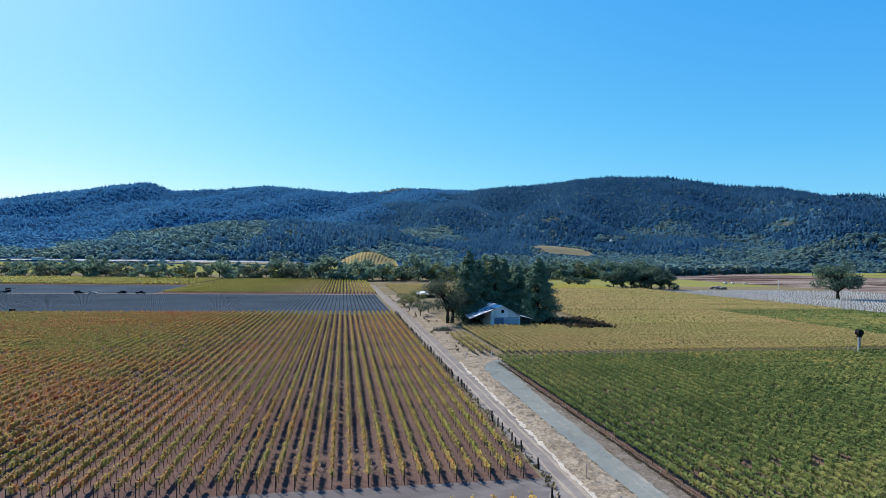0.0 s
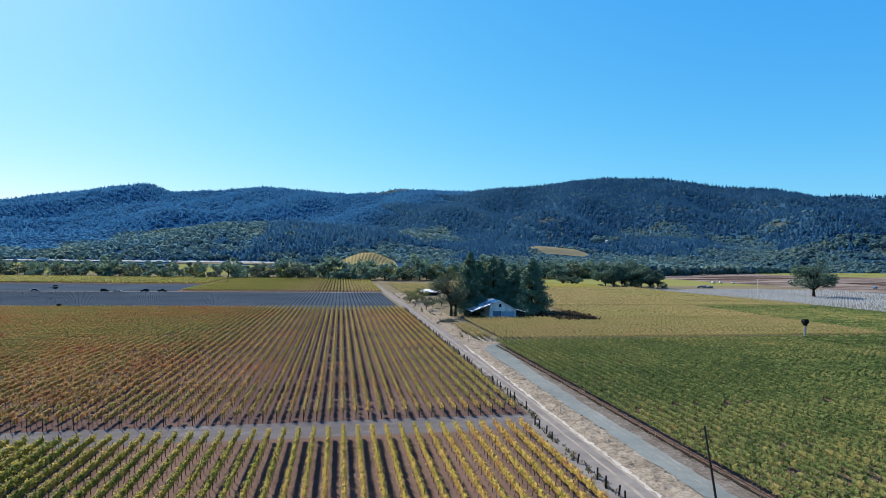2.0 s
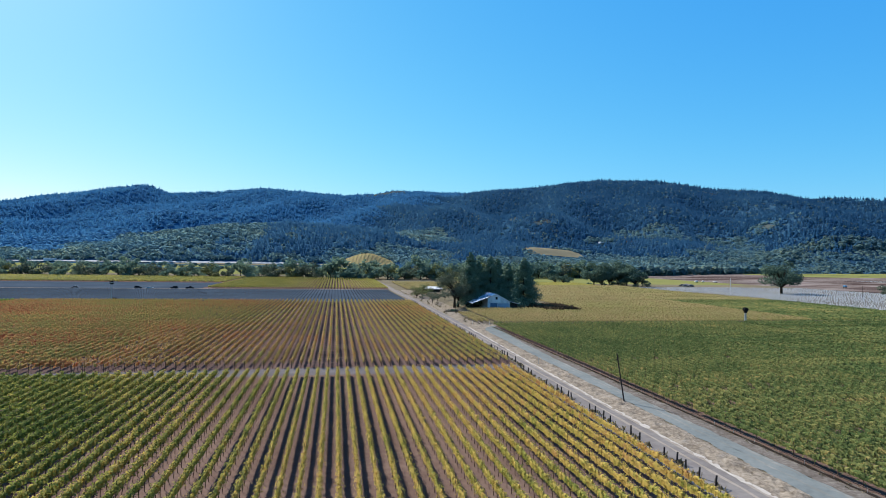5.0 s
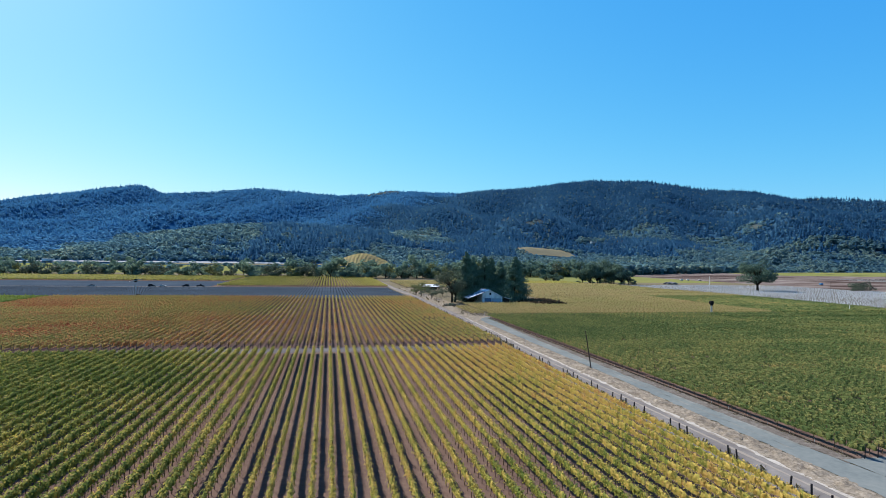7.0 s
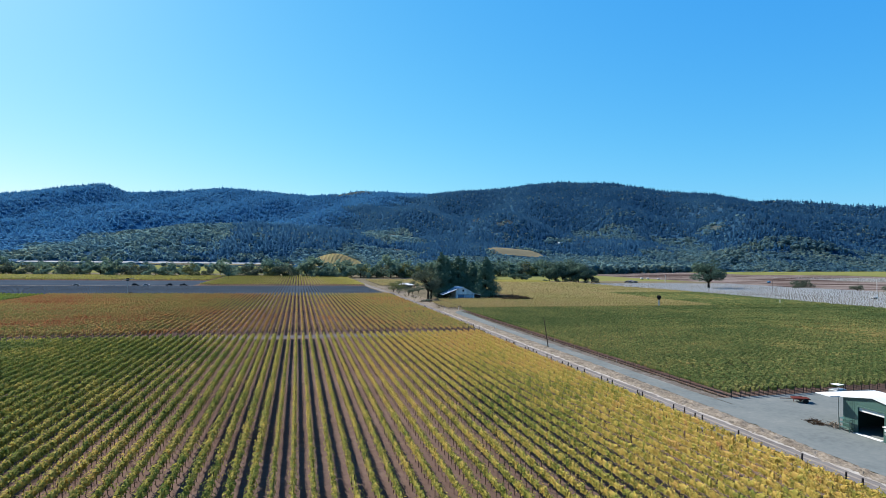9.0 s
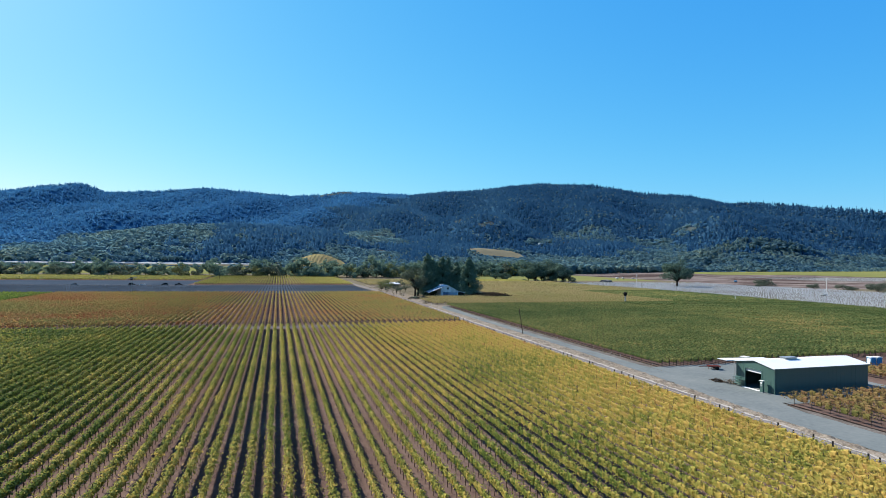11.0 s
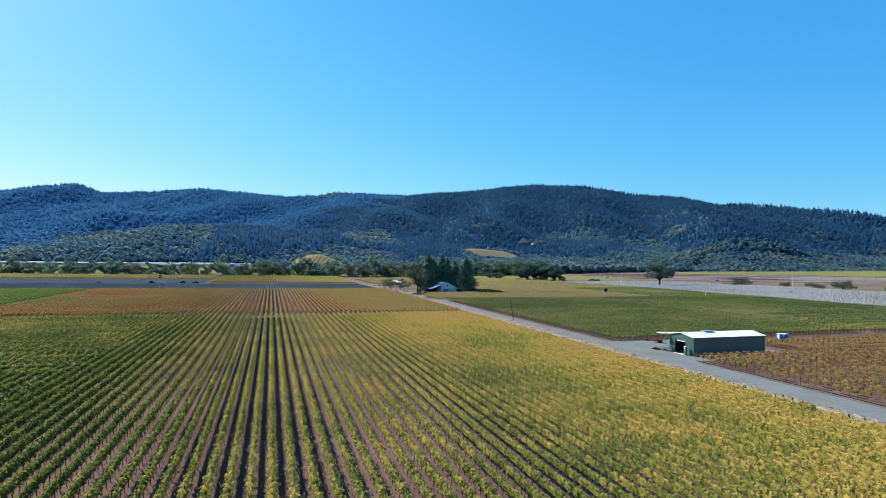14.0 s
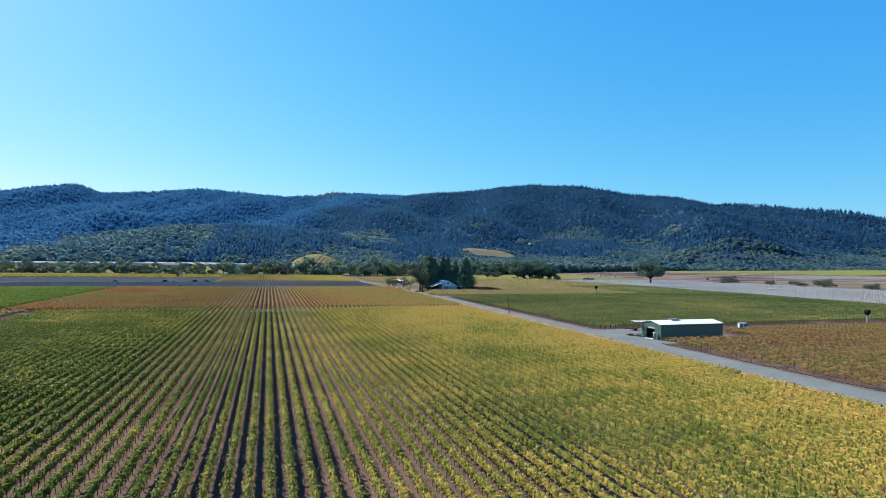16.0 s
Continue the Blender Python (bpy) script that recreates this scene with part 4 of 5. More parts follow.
M_FARBROWN = surface("far bare soil", [(0.36, (0.04, 0.026, 0.024)), (0.45, (0.11, 0.08, 0.072)), (0.54, (0.22, 0.18, 0.165)), (0.64, (0.36, 0.32, 0.29))], (0.02, 0.07), stretch=(0.4, 2.4, 1))
sheet("knoll_yellow", -26, 108, 1236, 1345, M_KNOLL, 0.8, 30, 20, terrain, label="yellow vineyard on a small knoll", category="field")
sheet("knoll_tan", 542, 722, 1490, 1590, M_KNOLL_TAN, 0.8, 30, 20, terrain, label="tan dry grass on a low knoll", category="field")
for k, (cx, cy, ra, rb) in enumerate(CLEARINGS):
    sheet("clearing_%d" % (k + 1), cx - ra * 0.9, cx + ra * 0.9, cy - rb * 0.9, cy + rb * 0.9, M_CLEARING, 0.6, 8, 6, terrain, label="dry grass clearing in the hill woods", category="clearing")
sheet("field_far_brown", 430, 1065, 100, 1050, M_FARBROWN, 0.01, 2, 8, label="bare brown and grey soil across the valley", category="field")
rise = lambda x, y: valley(x, y) + np.maximum(x - 1070, 0) * 0.012
sheet("field_far_green", 1105, 2400, 640, 1300, M_FARGREEN, 0.02, 12, 8, rise, label="green field across the valley", category="field")
sheet("field_far_green_west", 850, 1105, 800, 1120, M_FARGREEN, 0.02, 8, 4, label="green field below the creek wood", category="field")
sheet("field_far_white", 720, 1100, 430, 610, M_PALE, 0.02, 4, 4, wobble=6.0, label="pale soil of a second new vineyard", category="field")
M_TURNED = surface("dark turned soil", [(0.3, (0.035, 0.022, 0.02)), (0.5, (0.065, 0.043, 0.04)), (0.7, (0.13, 0.1, 0.09))], (0.03, 0.2), stretch=(0.4, 1.5, 1))
for k, (xa, xb, ya, yb) in enumerate(((432, 476, 485, 503), (590, 710, 455, 500), (520, 740, 670, 735), (590, 900, 770, 800), (812, 930, 616, 640), (476, 590, 288, 300), (600, 660, 512, 532), (440, 560, 600, 640), (470, 640, 352, 376), (700, 830, 560, 600))):
    sheet("turned_soil_%d" % (k + 1), xa, xb, ya, yb, M_TURNED, 0.03, 12, 6, wobble=9.0, label="strip of dark turned soil on the bare land", category="soil")
sheet("track_far", 432, 700, 520, 527, M_DIRT, 0.03, 12, 2, label="pale dirt track across the bare land", category="dirt track")
sheet("field_foot", -420, -60, 1312, 1338, M_KNOLL_TAN, 0.8, 40, 4, terrain, label="narrow tan field at the foot of the hills", category="field")
sheet("road_foot", -1100, -130, 1340, 1351, M_PALEROAD, 0.9, 40, 2, terrain, label="pale country road at the foot of the hills", category="road")
sheet("field_far_mid", 92, 420, 430, 638, M_FARGREEN, 0.02, 6, 6, label="yellow green field before the creek trees", category="field")
sheet("field_far_left", -1500, 420, 640, 1330, M_FARGREEN, 0.01, 4, 8, label="pale green field behind the creek trees", category="field")

# vine rows over the yellow knoll
kr_v, kr_f = [], []
for i in range(38):
    ky = np.linspace(1240, 1344, 18)
    kx = -22 + i * 3.35 + rng.normal(0, 0.25, 18)
    kz = terrain(kx, ky) + 0.7
    kh = rng.uniform(0.8, 1.3, 18)
    ring = np.stack([np.stack([kx - 0.9, ky, kz], 1), np.stack([kx - 0.7, ky, kz + kh], 1), np.stack([kx + 0.7, ky, kz + kh], 1), np.stack([kx + 0.9, ky, kz], 1)], 1)
    kr_v.append(ring.reshape(-1, 3))
    kr_f.append((np.arange(17)[:, None, None] * 4 + np.array([[j, j + 1, j + 5, j + 4] for j in range(3)])[None]).reshape(-1, 4) + i * 72)
tagged(new("knoll_vines", mesh_np("knoll_vines", np.concatenate(kr_v), np.concatenate(kr_f), M_VINE_GOLD)), label="yellow vine rows running up the knoll", category="vineyard", kind="stuff")

# dry grass tufts on the bank, the headlands and round the farmyard


def tufts(name, xs, ys, size, mat, label, blades=7):
    n = len(xs)
    x, y = np.repeat(xs, blades) + rng.normal(0, 0.12, n * blades), np.repeat(ys, blades) + rng.normal(0, 0.12, n * blades)
    a = rng.uniform(0, 6.283, n * blades)
    h = np.repeat(size * rng.uniform(0.5, 1.3, n), blades) * rng.uniform(0.6, 1.2, n * blades)
    w = 0.3 * h
    lean = rng.normal(0, 0.35, (2, n * blades)) * h
    z = valley(0, y) + 0.02
    p = [np.stack([x - w * np.cos(a), y - w * np.sin(a), z], 1), np.stack([x + w * np.cos(a), y + w * np.sin(a), z], 1),
         np.stack([x + lean[0] + 0.5 * w * np.cos(a), y + lean[1] + 0.5 * w * np.sin(a), z + h], 1), np.stack([x + lean[0] - 0.7 * w * np.cos(a), y + lean[1], z + h * 0.8], 1)]
    V = np.stack(p, 1).reshape(-1, 3)
    return tagged(new(name, mesh_np(name, V, np.arange(4 * n * blades).reshape(-1, 4), mat)), label=label, category="grass", kind="stuff")


M_STRAW = leafy("straw", [(0.0, (0.17, 0.135, 0.095)), (0.5, (0.3, 0.25, 0.18)), (1.0, (0.44, 0.38, 0.29))], 0.05, 0.6, 0.4, 0.7, trans=0.15)
M_SCRUB = leafy("dry scrub", [(0.0, (0.1, 0.09, 0.05)), (0.5, (0.22, 0.18, 0.1)), (1.0, (0.38, 0.31, 0.19))], 0.05, 0.6, 0.4, 0.7, trans=0.2)
gy = rng.uniform(-262, 66, 3600)
ga, gb = np.interp(gy, [p[0] for p in BANK_L], [p[1] for p in BANK_L]), np.interp(gy, [p[0] for p in GRAVEL_L], [p[1] for p in GRAVEL_L])
tufts("dry_grass_bank", ga + (gb - ga) * rng.beta(1.4, 1.4, 3600), gy, 0.1, M_STRAW, "tufts of trampled straw coloured grass", 4)
tufts("dry_grass_farmyard", rng.uniform(6.5, 30, 2600), 72 + 230 * rng.random(2600) ** 1.3, 0.18, M_STRAW, "dry straw grass round the old barn", 4)
sy = 76 + 215 * rng.random(70)
tufts("dry_scrub", 7.0 + rng.random(70) ** 1.5 * 9, sy, 0.5, M_SCRUB, "low dry scrub beside the farm track", 12)
wy = rng.uniform(-200, 176, 900)
tufts("weeds_fence", np.where(wy < -4, 0.7, 1.9) + rng.normal(0, 0.35, 900), wy, 0.35, M_SCRUB, "dry weeds between the fence posts", 4)
tufts("shoulder_weeds", rng.uniform(14.2, 15.6, 1100), rng.uniform(-88, 66, 1100), 0.12, M_SCRUB, "dry weeds on the road shoulder", 4)
M_BRUSH = leafy("russet brush", [(0.0, (0.05, 0.035, 0.025)), (0.5, (0.12, 0.085, 0.055)), (1.0, (0.22, 0.15, 0.09))], 0.05, 0.6, 0.4, 0.6, trans=0.2)
tufts("brush_barn", rng.uniform(54, 70, 260), rng.uniform(116, 142, 260), 1.9, M_BRUSH, "russet dry brush beside the old barn", 12)

# ================= old barn, shed =================


def old_barn():
    r = root("old_barn", pose(34.9, 131.2, 0), label="weathered white barn with a patched tin roof", category="barn")
    L = 15.0
    gable = [(-3.9, 0), (6.7, 0), (6.7, 3.5), (0, 7.0), (-3.9, 5.5)]
    part("wall", prism(gable, 0, 0.2), M_WHITE_WOOD, r)
    part("wall", prism(gable, L - 0.2, L), M_WHITE_WOOD, r)
    part("wall", box(-3.9, -3.7, 0.2, L - 0.2, 0, 5.45), M_WHITE_WOOD, r)
    part("wall", box(6.5, 6.7, 0.2, L - 0.2, 0, 3.45), M_WHITE_WOOD, r)
    part("roof", prism([(0, 7.1), (-11.4, 2.75), (-11.4, 2.9), (0, 7.28)], -0.6, L + 0.4), M_TIN, r)
    part("roof", prism([(0, 7.1), (6.9, 3.5), (11.0, 2.6), (11.0, 2.75), (6.9, 3.68), (0, 7.28)], -0.6, L + 0.4), M_TIN, r)
    part("lean_to_wall", box(6.7, 10.6, 0.6, 0.75, 0, 2.6), M_DARKWOOD, r)
    part("lean_to_wall", box(10.45, 10.6, 0.75, L, 0, 2.5), M_DARKWOOD, r)
    part("lean_to_back", box(-11.0, -4.1, L - 0.5, L - 0.35, 0, 2.8), M_DARKWOOD, r)
    for y in (0.2, 5, 10, 14.5):
        part("post", box(-11.1, -10.9, y, y + 0.2, 0, 2.85), M_DARKWOOD, r)
    d = part("door", box(-2.7, 0.7, -0.08, 0.0, 0.05, 2.9, 0.02), M_BLUE_DOOR, r, "faded blue sliding barn door")
    part("rail", box(-2.9, 6.0, -0.14, -0.09, 2.95, 3.08), M_DARKWOOD, d)
    part("door", box(0.8, 6.2, -0.06, -0.001, 0.05, 2.8, 0.02), M_PALE_DOOR, r, "pale blue boarded door")
    part("loft_window", box(-0.2, 0.75, -0.05, -0.001, 4.6, 5.8), M_BLACK, r, "dark open loft hatch")
    for i in range(13):
        x = -3.6 + i * 0.8
        if -2.8 < x < 6.3:
            z0 = 3.1
        else:
            z0 = 0.05
        top = 7.0 - (x * 0.522 if x > 0 else -x * 0.385) - 0.1
        if top - z0 > 0.4 and not (-0.3 < x < 0.85):
            part("batten", box(x - 0.04, x + 0.04, -0.03, 0.002, z0, top), M_WHITE_WOOD, r)
    return r


old_barn()
shed = root("open_shed", pose(30.0, 276.5, float(valley(0, 276.5))), label="low open shed with a white metal roof", category="shed")
bm = prism([(-7, 3.0), (7, 3.0), (7, 3.12), (-7, 3.12)], -3.6, 3.2)
for v in bm.verts:
    v.co.z += v.co.y * 0.22
part("roof", bm, M_WHITEROOF, shed)
part("back_wall", box(-6.5, 6.5, 2.7, 2.85, 0, 3.55), M_DARKWOOD, shed)
for x in (-6.4, -2.2, 2.2, 6.4):
    part("post", box(x - 0.1, x + 0.1, -2.9, -2.7, 0, 2.4), M_DARKWOOD, shed)

# ================= green metal building =================


def metal_building():
    x0, x1, y0, y1 = 18.5, 40.0, -114.2, -105.9
    ym, eave, top = (y0 + y1) / 2, 4.3, 5.05
    r = root("metal_building", pose(0, 0, 0), label="green metal farm building with a white roof", category="building")

    def gable(xa, xb, door=None):
        bm = bmesh.new()
        prof = [(y0, 0), (y1, 0), (y1, eave), (ym, top), (y0, eave)]
        if door:
            a, b, h = door
            prof = [(y0, 0), (a, 0), (a, h), (b, h), (b, 0), (y1, 0), (y1, eave), (ym, top), (y0, eave)]
        p = [bm.verts.new((xa, y, z)) for y, z in prof]
        q = [bm.verts.new((xb, y, z)) for y, z in prof]
        bm.faces.new(p)
        bm.faces.new(q[::-1])
        for i in range(len(prof)):
            j = (i + 1) % len(prof)
            bm.faces.new((p[i], q[i], q[j], p[j]))
        bmesh.ops.recalc_face_normals(bm, faces=bm.faces)
        return bm
    d0, d1, dh = -111.5, -108.0, 3.5
    part("wall", gable(x0, x0 + 0.12, (d0, d1, dh)), M_GREENWALL, r)
    part("wall", gable(x1 - 0.12, x1), M_GREENWALL, r)
    part("wall", box(x0 + 0.12, x1 - 0.12, y0, y0 + 0.12, 0, eave), M_GREENWALL, r)
    part("wall", box(x0 + 0.12, x1 - 0.12, y1 - 0.12, y1, 0, eave), M_GREENWALL, r)
    rib = finish("rib", box(-0.01, 0.01, -0.006, 0.006, 0.02, eave - 0.05), M_GREENWALL)
    for i in range(24):
        o = part("rib", rib, None, r)
        o.matrix_basis = pose(x0 + 0.45 + i * 0.9, y0 - 0.03, 0)
    for i in range(25):
        y = y0 + 0.3 + i * 0.32
        if d0 - 0.15 < y < d1 + 0.15:
            continue
        o = part("rib", rib, None, r)
        o.matrix_basis = pose(x0 - 0.03, y, 0, 0, 0, 90)
    for a, b in ((y0 - 0.25, ym), (y1 + 0.25, ym)):
        bm = bmesh.new()
        vs = [(x0 - 0.3, a, eave - 0.02), (x1 + 0.3, a, eave - 0.02), (x1 + 0.3, b, top + 0.06), (x0 - 0.3, b, top + 0.06)]
        lo = [bm.verts.new(v) for v in vs]
        hi = [bm.verts.new((v[0], v[1], v[2] + 0.12)) for v in vs]
        bm.faces.new(lo)
        bm.faces.new(hi)
        for i in range(4):
            bm.faces.new((lo[i], lo[(i + 1) % 4], hi[(i + 1) % 4], hi[i]))
        bmesh.ops.recalc_face_normals(bm, faces=bm.faces)
        rf = part("roof", bm, M_WHITEROOF, r, "white ribbed metal roof")
        seam = bmesh.new()
        for i in range(24):
            x = x0 + i * 0.93
            sv = [seam.verts.new((x + dx, yy, zz + 0.125)) for dx, yy, zz in ((-0.03, a, eave), (0.03, a, eave), (0.03, b, top + 0.08), (-0.03, b, top + 0.08))]
            sh = [seam.verts.new((v.co.x, v.co.y, v.co.z + 0.02)) for v in sv]
            seam.faces.new(sh)
            for k in range(4):
                seam.faces.new((sv[k], sv[(k + 1) % 4], sh[(k + 1) % 4], sh[k]))
        part("roof_ribs", seam, M_WHITEROOF, rf)
    # awning behind
    part("awning", prism([(x0 - 1.9, 4.35), (x0 + 9, 4.1), (x0 + 9, 4.2), (x0 - 1.9, 4.47)], y1 + 0.3, y1 + 2.6), M_WHITEROOF, r, "flat white awning roof")
    for x in (x0 + 2, x0 + 8.6):
        part("awning_post", tube((x, y1 + 2.4, 0), (x, y1 + 2.4, 4.1), 0.06), M_STEEL, r)
    part("door_header", box(x0 + 0.2, x0 + 0.6, d0, d1, 2.95, 3.5), M_WHITE, r, "rolled up white door")
    part("door_frame", box(x0 - 0.05, x0 - 0.001, d0 - 0.16, d0, 0, dh + 0.16), M_GREENWALL, r)
    part("door_frame", box(x0 - 0.05, x0 - 0.001, d1, d1 + 0.16, 0, dh + 0.16), M_GREENWALL, r)
    part("door_frame", box(x0 - 0.05, x0 - 0.001, d0, d1, dh, dh + 0.16), M_GREENWALL, r)
    part("floor_slab", box(x0 - 0.9, x1 - 0.2, y0 + 0.2, y1 - 0.2, -0.05, 0.06), M_GRAVEL, r)
    part("fascia", box(x0 - 0.3, x1 + 0.3, y0 - 0.31, y0 - 0.255, eave - 0.12, eave + 0.12), M_GREENWALL, r)
    v = part("roof_vent", box(x0 + 6.4, x0 + 9.0, ym - 0.6, ym + 0.6, top - 0.1, top + 0.38, 0.06), M_STEEL, r, "grey steel vent box on the ridge")
    part("vent_cap", box(x0 + 6.3, x0 + 9.1, ym - 0.7, ym + 0.7, top + 0.39, top + 0.45), M_STEEL, v)
    part("side_door", box(x0 - 0.04, x0 - 0.001, y0 + 0.9, y0 + 1.85, 0.05, 2.1), M_GREENWALL, r)
    c = part("meter_cabinet", box(x0 - 0.95, x0 - 0.6, y0 + 1.5, y0 + 2.15, 0.1, 2.0, 0.03), M_GREENWALL, r, "green meter cabinet standing by the doorway")
    part("cabinet_cap", box(x0 - 1.05, x0 - 0.5, y0 + 1.42, y0 + 2.25, 2.0, 2.1, 0.02), M_WHITE, c)
    part("meter_panel", box(x0 - 0.975, x0 - 0.951, y0 + 1.65, y0 + 2.0, 1.55, 1.85), M_WHITE, c)
    part("meter_panel", box(x0 - 0.975, x0 - 0.951, y0 + 1.65, y0 + 2.0, 1.1, 1.4), M_STEEL, c)
    part("cabinet_foot", box(x0 - 0.95, x0 - 0.6, y0 + 1.5, y0 + 2.15, 0.0, 0.098), M_STEEL, c)
    part("door_sill", box(x0 - 0.75, x0 - 0.06, d0 - 0.1, d1 + 0.1, 0.0, 0.1, 0.02), M_WHITE, r, "pale concrete door sill")
    part("corner_trim", box(x0 - 0.045, x0 + 0.08, y0 - 0.045, y0 - 0.002, 0.02, eave - 0.14), M_GREENWALL, r)
    return r


metal_building()

# things in the yard
pile = root("wood_pile", pose(16.9, -103.0, 0, 0, 0, 80) @ Matrix.Scale(0.62, 4), label="dark heap of old vine wood on gravel", category="wood pile")
bm = bmesh.new()
for i in range(110):
    a, q = rng.uniform(0, 6.283), rng.random() ** 0.5
    c = Vector((2.2 * q * math.cos(a), 1.5 * q * math.sin(a), 0.1 + 0.9 * (1 - q) * rng.random()))
    d = Vector((rng.normal(), rng.normal(), rng.normal() * 0.4)).normalized() * rng.uniform(0.5, 1.1)
    add_tube(bm, c - d, c + d, 0.05, 0.03, 4)
for v in bm.verts:
    v.co.z = max(v.co.z, 0.02)
part("branches", bm, M_TRUNK, pile)
bm = bmesh.new()
for i in range(60):
    a, q = rng.uniform(0, 6.283), rng.random() ** 0.5
    c = Vector((0.6 * q * math.cos(a), 0.8 * q * math.sin(a), 0.15 + 0.7 * (1 - q) * rng.random()))
    d = Vector((rng.normal(), rng.normal(), rng.normal() * 0.4)).normalized() * rng.uniform(0.4, 0.9)
    add_tube(bm, c - d, c + d, 0.04, 0.03, 4)
for v in bm.verts:
    v.co.z = max(v.co.z, 0.02)
sticks = root("stick_pile", pose(17.8, -105.1, 0), label="pale heap of cut sticks beside the shed", category="wood pile")
part("sticks", bm, M_DRY, sticks)

imp = root("farm_implement", pose(24.8, -92.6, 0, 0, 0, -25), label="rusty red towed farm implement on the yard", category="implement")
part("drawbar", tube((-2.4, 0, 0.5), (0.5, 0, 0.6), 0.07), M_RUST, imp)
part("frame", box(-0.6, 1.8, -0.8, 0.8, 0.55, 0.75, 0.03), M_RUST, imp)
for y in (-0.95, 0.95):
    part("wheel", tube((1.0, y - 0.12, 0.4), (1.0, y + 0.12, 0.4), 0.4, None, 14), M_TYRE, imp)
for i in range(5):
    part("tine", tube((-0.4 + i * 0.5, 0, 0.1), (-0.4 + i * 0.5, 0, 0.6), 0.05), M_RUST, imp)

rack = root("pallet_rack", pose(17.7, -107.0, 0, 0, 0, 90), label="green steel rack beside the shed doorway", category="rack")
for x in (-0.7, 0.7):
    for y in (-0.3, 0.3):
        part("upright", tube((x, y, 0), (x, y, 1.7), 0.04), M_GREENWALL, rack)
for z in (0.5, 1.1, 1.65):
    part("shelf", box(-0.75, 0.75, -0.35, 0.35, z, z + 0.05), M_GREENWALL, rack)

cart = root("utility_cart", pose(36.2, -90.2, 0, 0, 0, 10), label="small utility cart with a white canopy", category="vehicle")
part("body", box(-1.4, 1.4, -0.7, 0.7, 0.45, 1.05, 0.08), M_STEEL, cart, "grey steel cart body")
part("canopy", box(-0.9, 0.7, -0.7, 0.7, 1.8, 1.88, 0.03), M_WHITE, cart)
for x in (-0.9, 0.9):
    for y in (-0.65, 0.65):
        part("canopy_post", tube((x * 0.75 - 0.1, y, 1.0), (x * 0.75 - 0.1, y, 1.81), 0.03), M_BLACK, cart)
        part("wheel", tube((x, y - 0.12, 0.3), (x, y + 0.12, 0.3), 0.3, None, 12), M_TYRE, cart)

for i, (x, y) in enumerate(((62.2, -98.7), (63.8, -98.9))):
    toilet = root("portable_toilet", pose(x, y, 0, 0, 0, -8), label="pale blue portable toilet beside the brown vines", category="portable toilet", group="portable toilets")
    part("cabin", box(-0.6, 0.6, -0.6, 0.6, 0.05, 2.1, 0.05), M_BLUEBOX, toilet)
    part("roof", box(-0.66, 0.66, -0.66, 0.66, 2.1, 2.3, 0.08), M_WHITE, toilet)
    part("door", box(-0.62, -0.602, -0.4, 0.4, 0.1, 1.95), M_WHITE, toilet)

# ================= wind machines, masts, poles, posts =================


def wind_machine(x, y, h, label, head, turn=0.0):
    r = root("wind_machine", pose(x, y, float(valley(x, y)), 0, 0, turn), label=label, category="wind machine", group="wind machines")
    part("pad", box(-1.1, 1.1, -1.1, 1.1, 0, 0.15, 0.03), M_DIRT, r)
    part("tower", tube((0, 0, 0.1), (0, 0, h), 0.13, 0.08, 12), M_STEEL, r)
    part("engine_box", box(0.6, 2.4, -0.5, 0.5, 0.15, 1.3, 0.05), M_BLACK, r, "dark engine box at the foot")
    hub = part("gearbox", box(-0.8, 0.8, -0.7, 0.7, h - 0.6, h + 0.9, 0.2), head, r)
    for s in (1, -1):
        bl = part("blade", box(-0.16, 0.16, -0.03, 0.03, 0, 2.9, 0.01), M_STEEL, hub, "pale fan blade")
        bl.matrix_basis = pose(0, -0.8, h + 0.25, 0, 78 + (180 if s < 0 else 0), 0)
    return r


def box_machine(x, y, h, label):
    r = root("wind_machine", pose(x, y, 0), label=label, category="wind machine", group="wind machines")
    part("pad", box(-1.6, 1.6, -1.2, 1.2, 0, 0.15, 0.03), M_DIRT, r)
    part("tower", tube((0, 0, 0.1), (0, 0, h - 1.6), 0.4, 0.34, 12), M_STEEL, r)
    part("fan_housing", tube((0, -0.6, h - 0.85), (0, 0.6, h - 0.85), 0.85, None, 16), M_BLACK, r, "black fan housing")
    part("bracket", box(-0.5, 0.5, -0.4, 0.4, h - 2.1, h - 1.5, 0.05), M_BLACK, r)
    return r


box_machine(116.0, 69.6, 6.4, "grey tower with a black fan housing on top")
box_machine(123.0, -96.5, 5.6, "pale tower with a round black fan on top")
wind_machine(-147, 183, 8.5, "pale wind machine with a dark head beside bare field", M_BLACK, 10)


def mast(x, y, h, r0, mat, label, lean=(0, 0), name="mast"):
    ob = root(name, pose(x, y, float(valley(x, y))), label=label, category="pole")
    part("shaft", tube((0, 0, -0.2), (lean[0], lean[1], h), r0, r0 * 0.75, 8), mat, ob)
    return ob


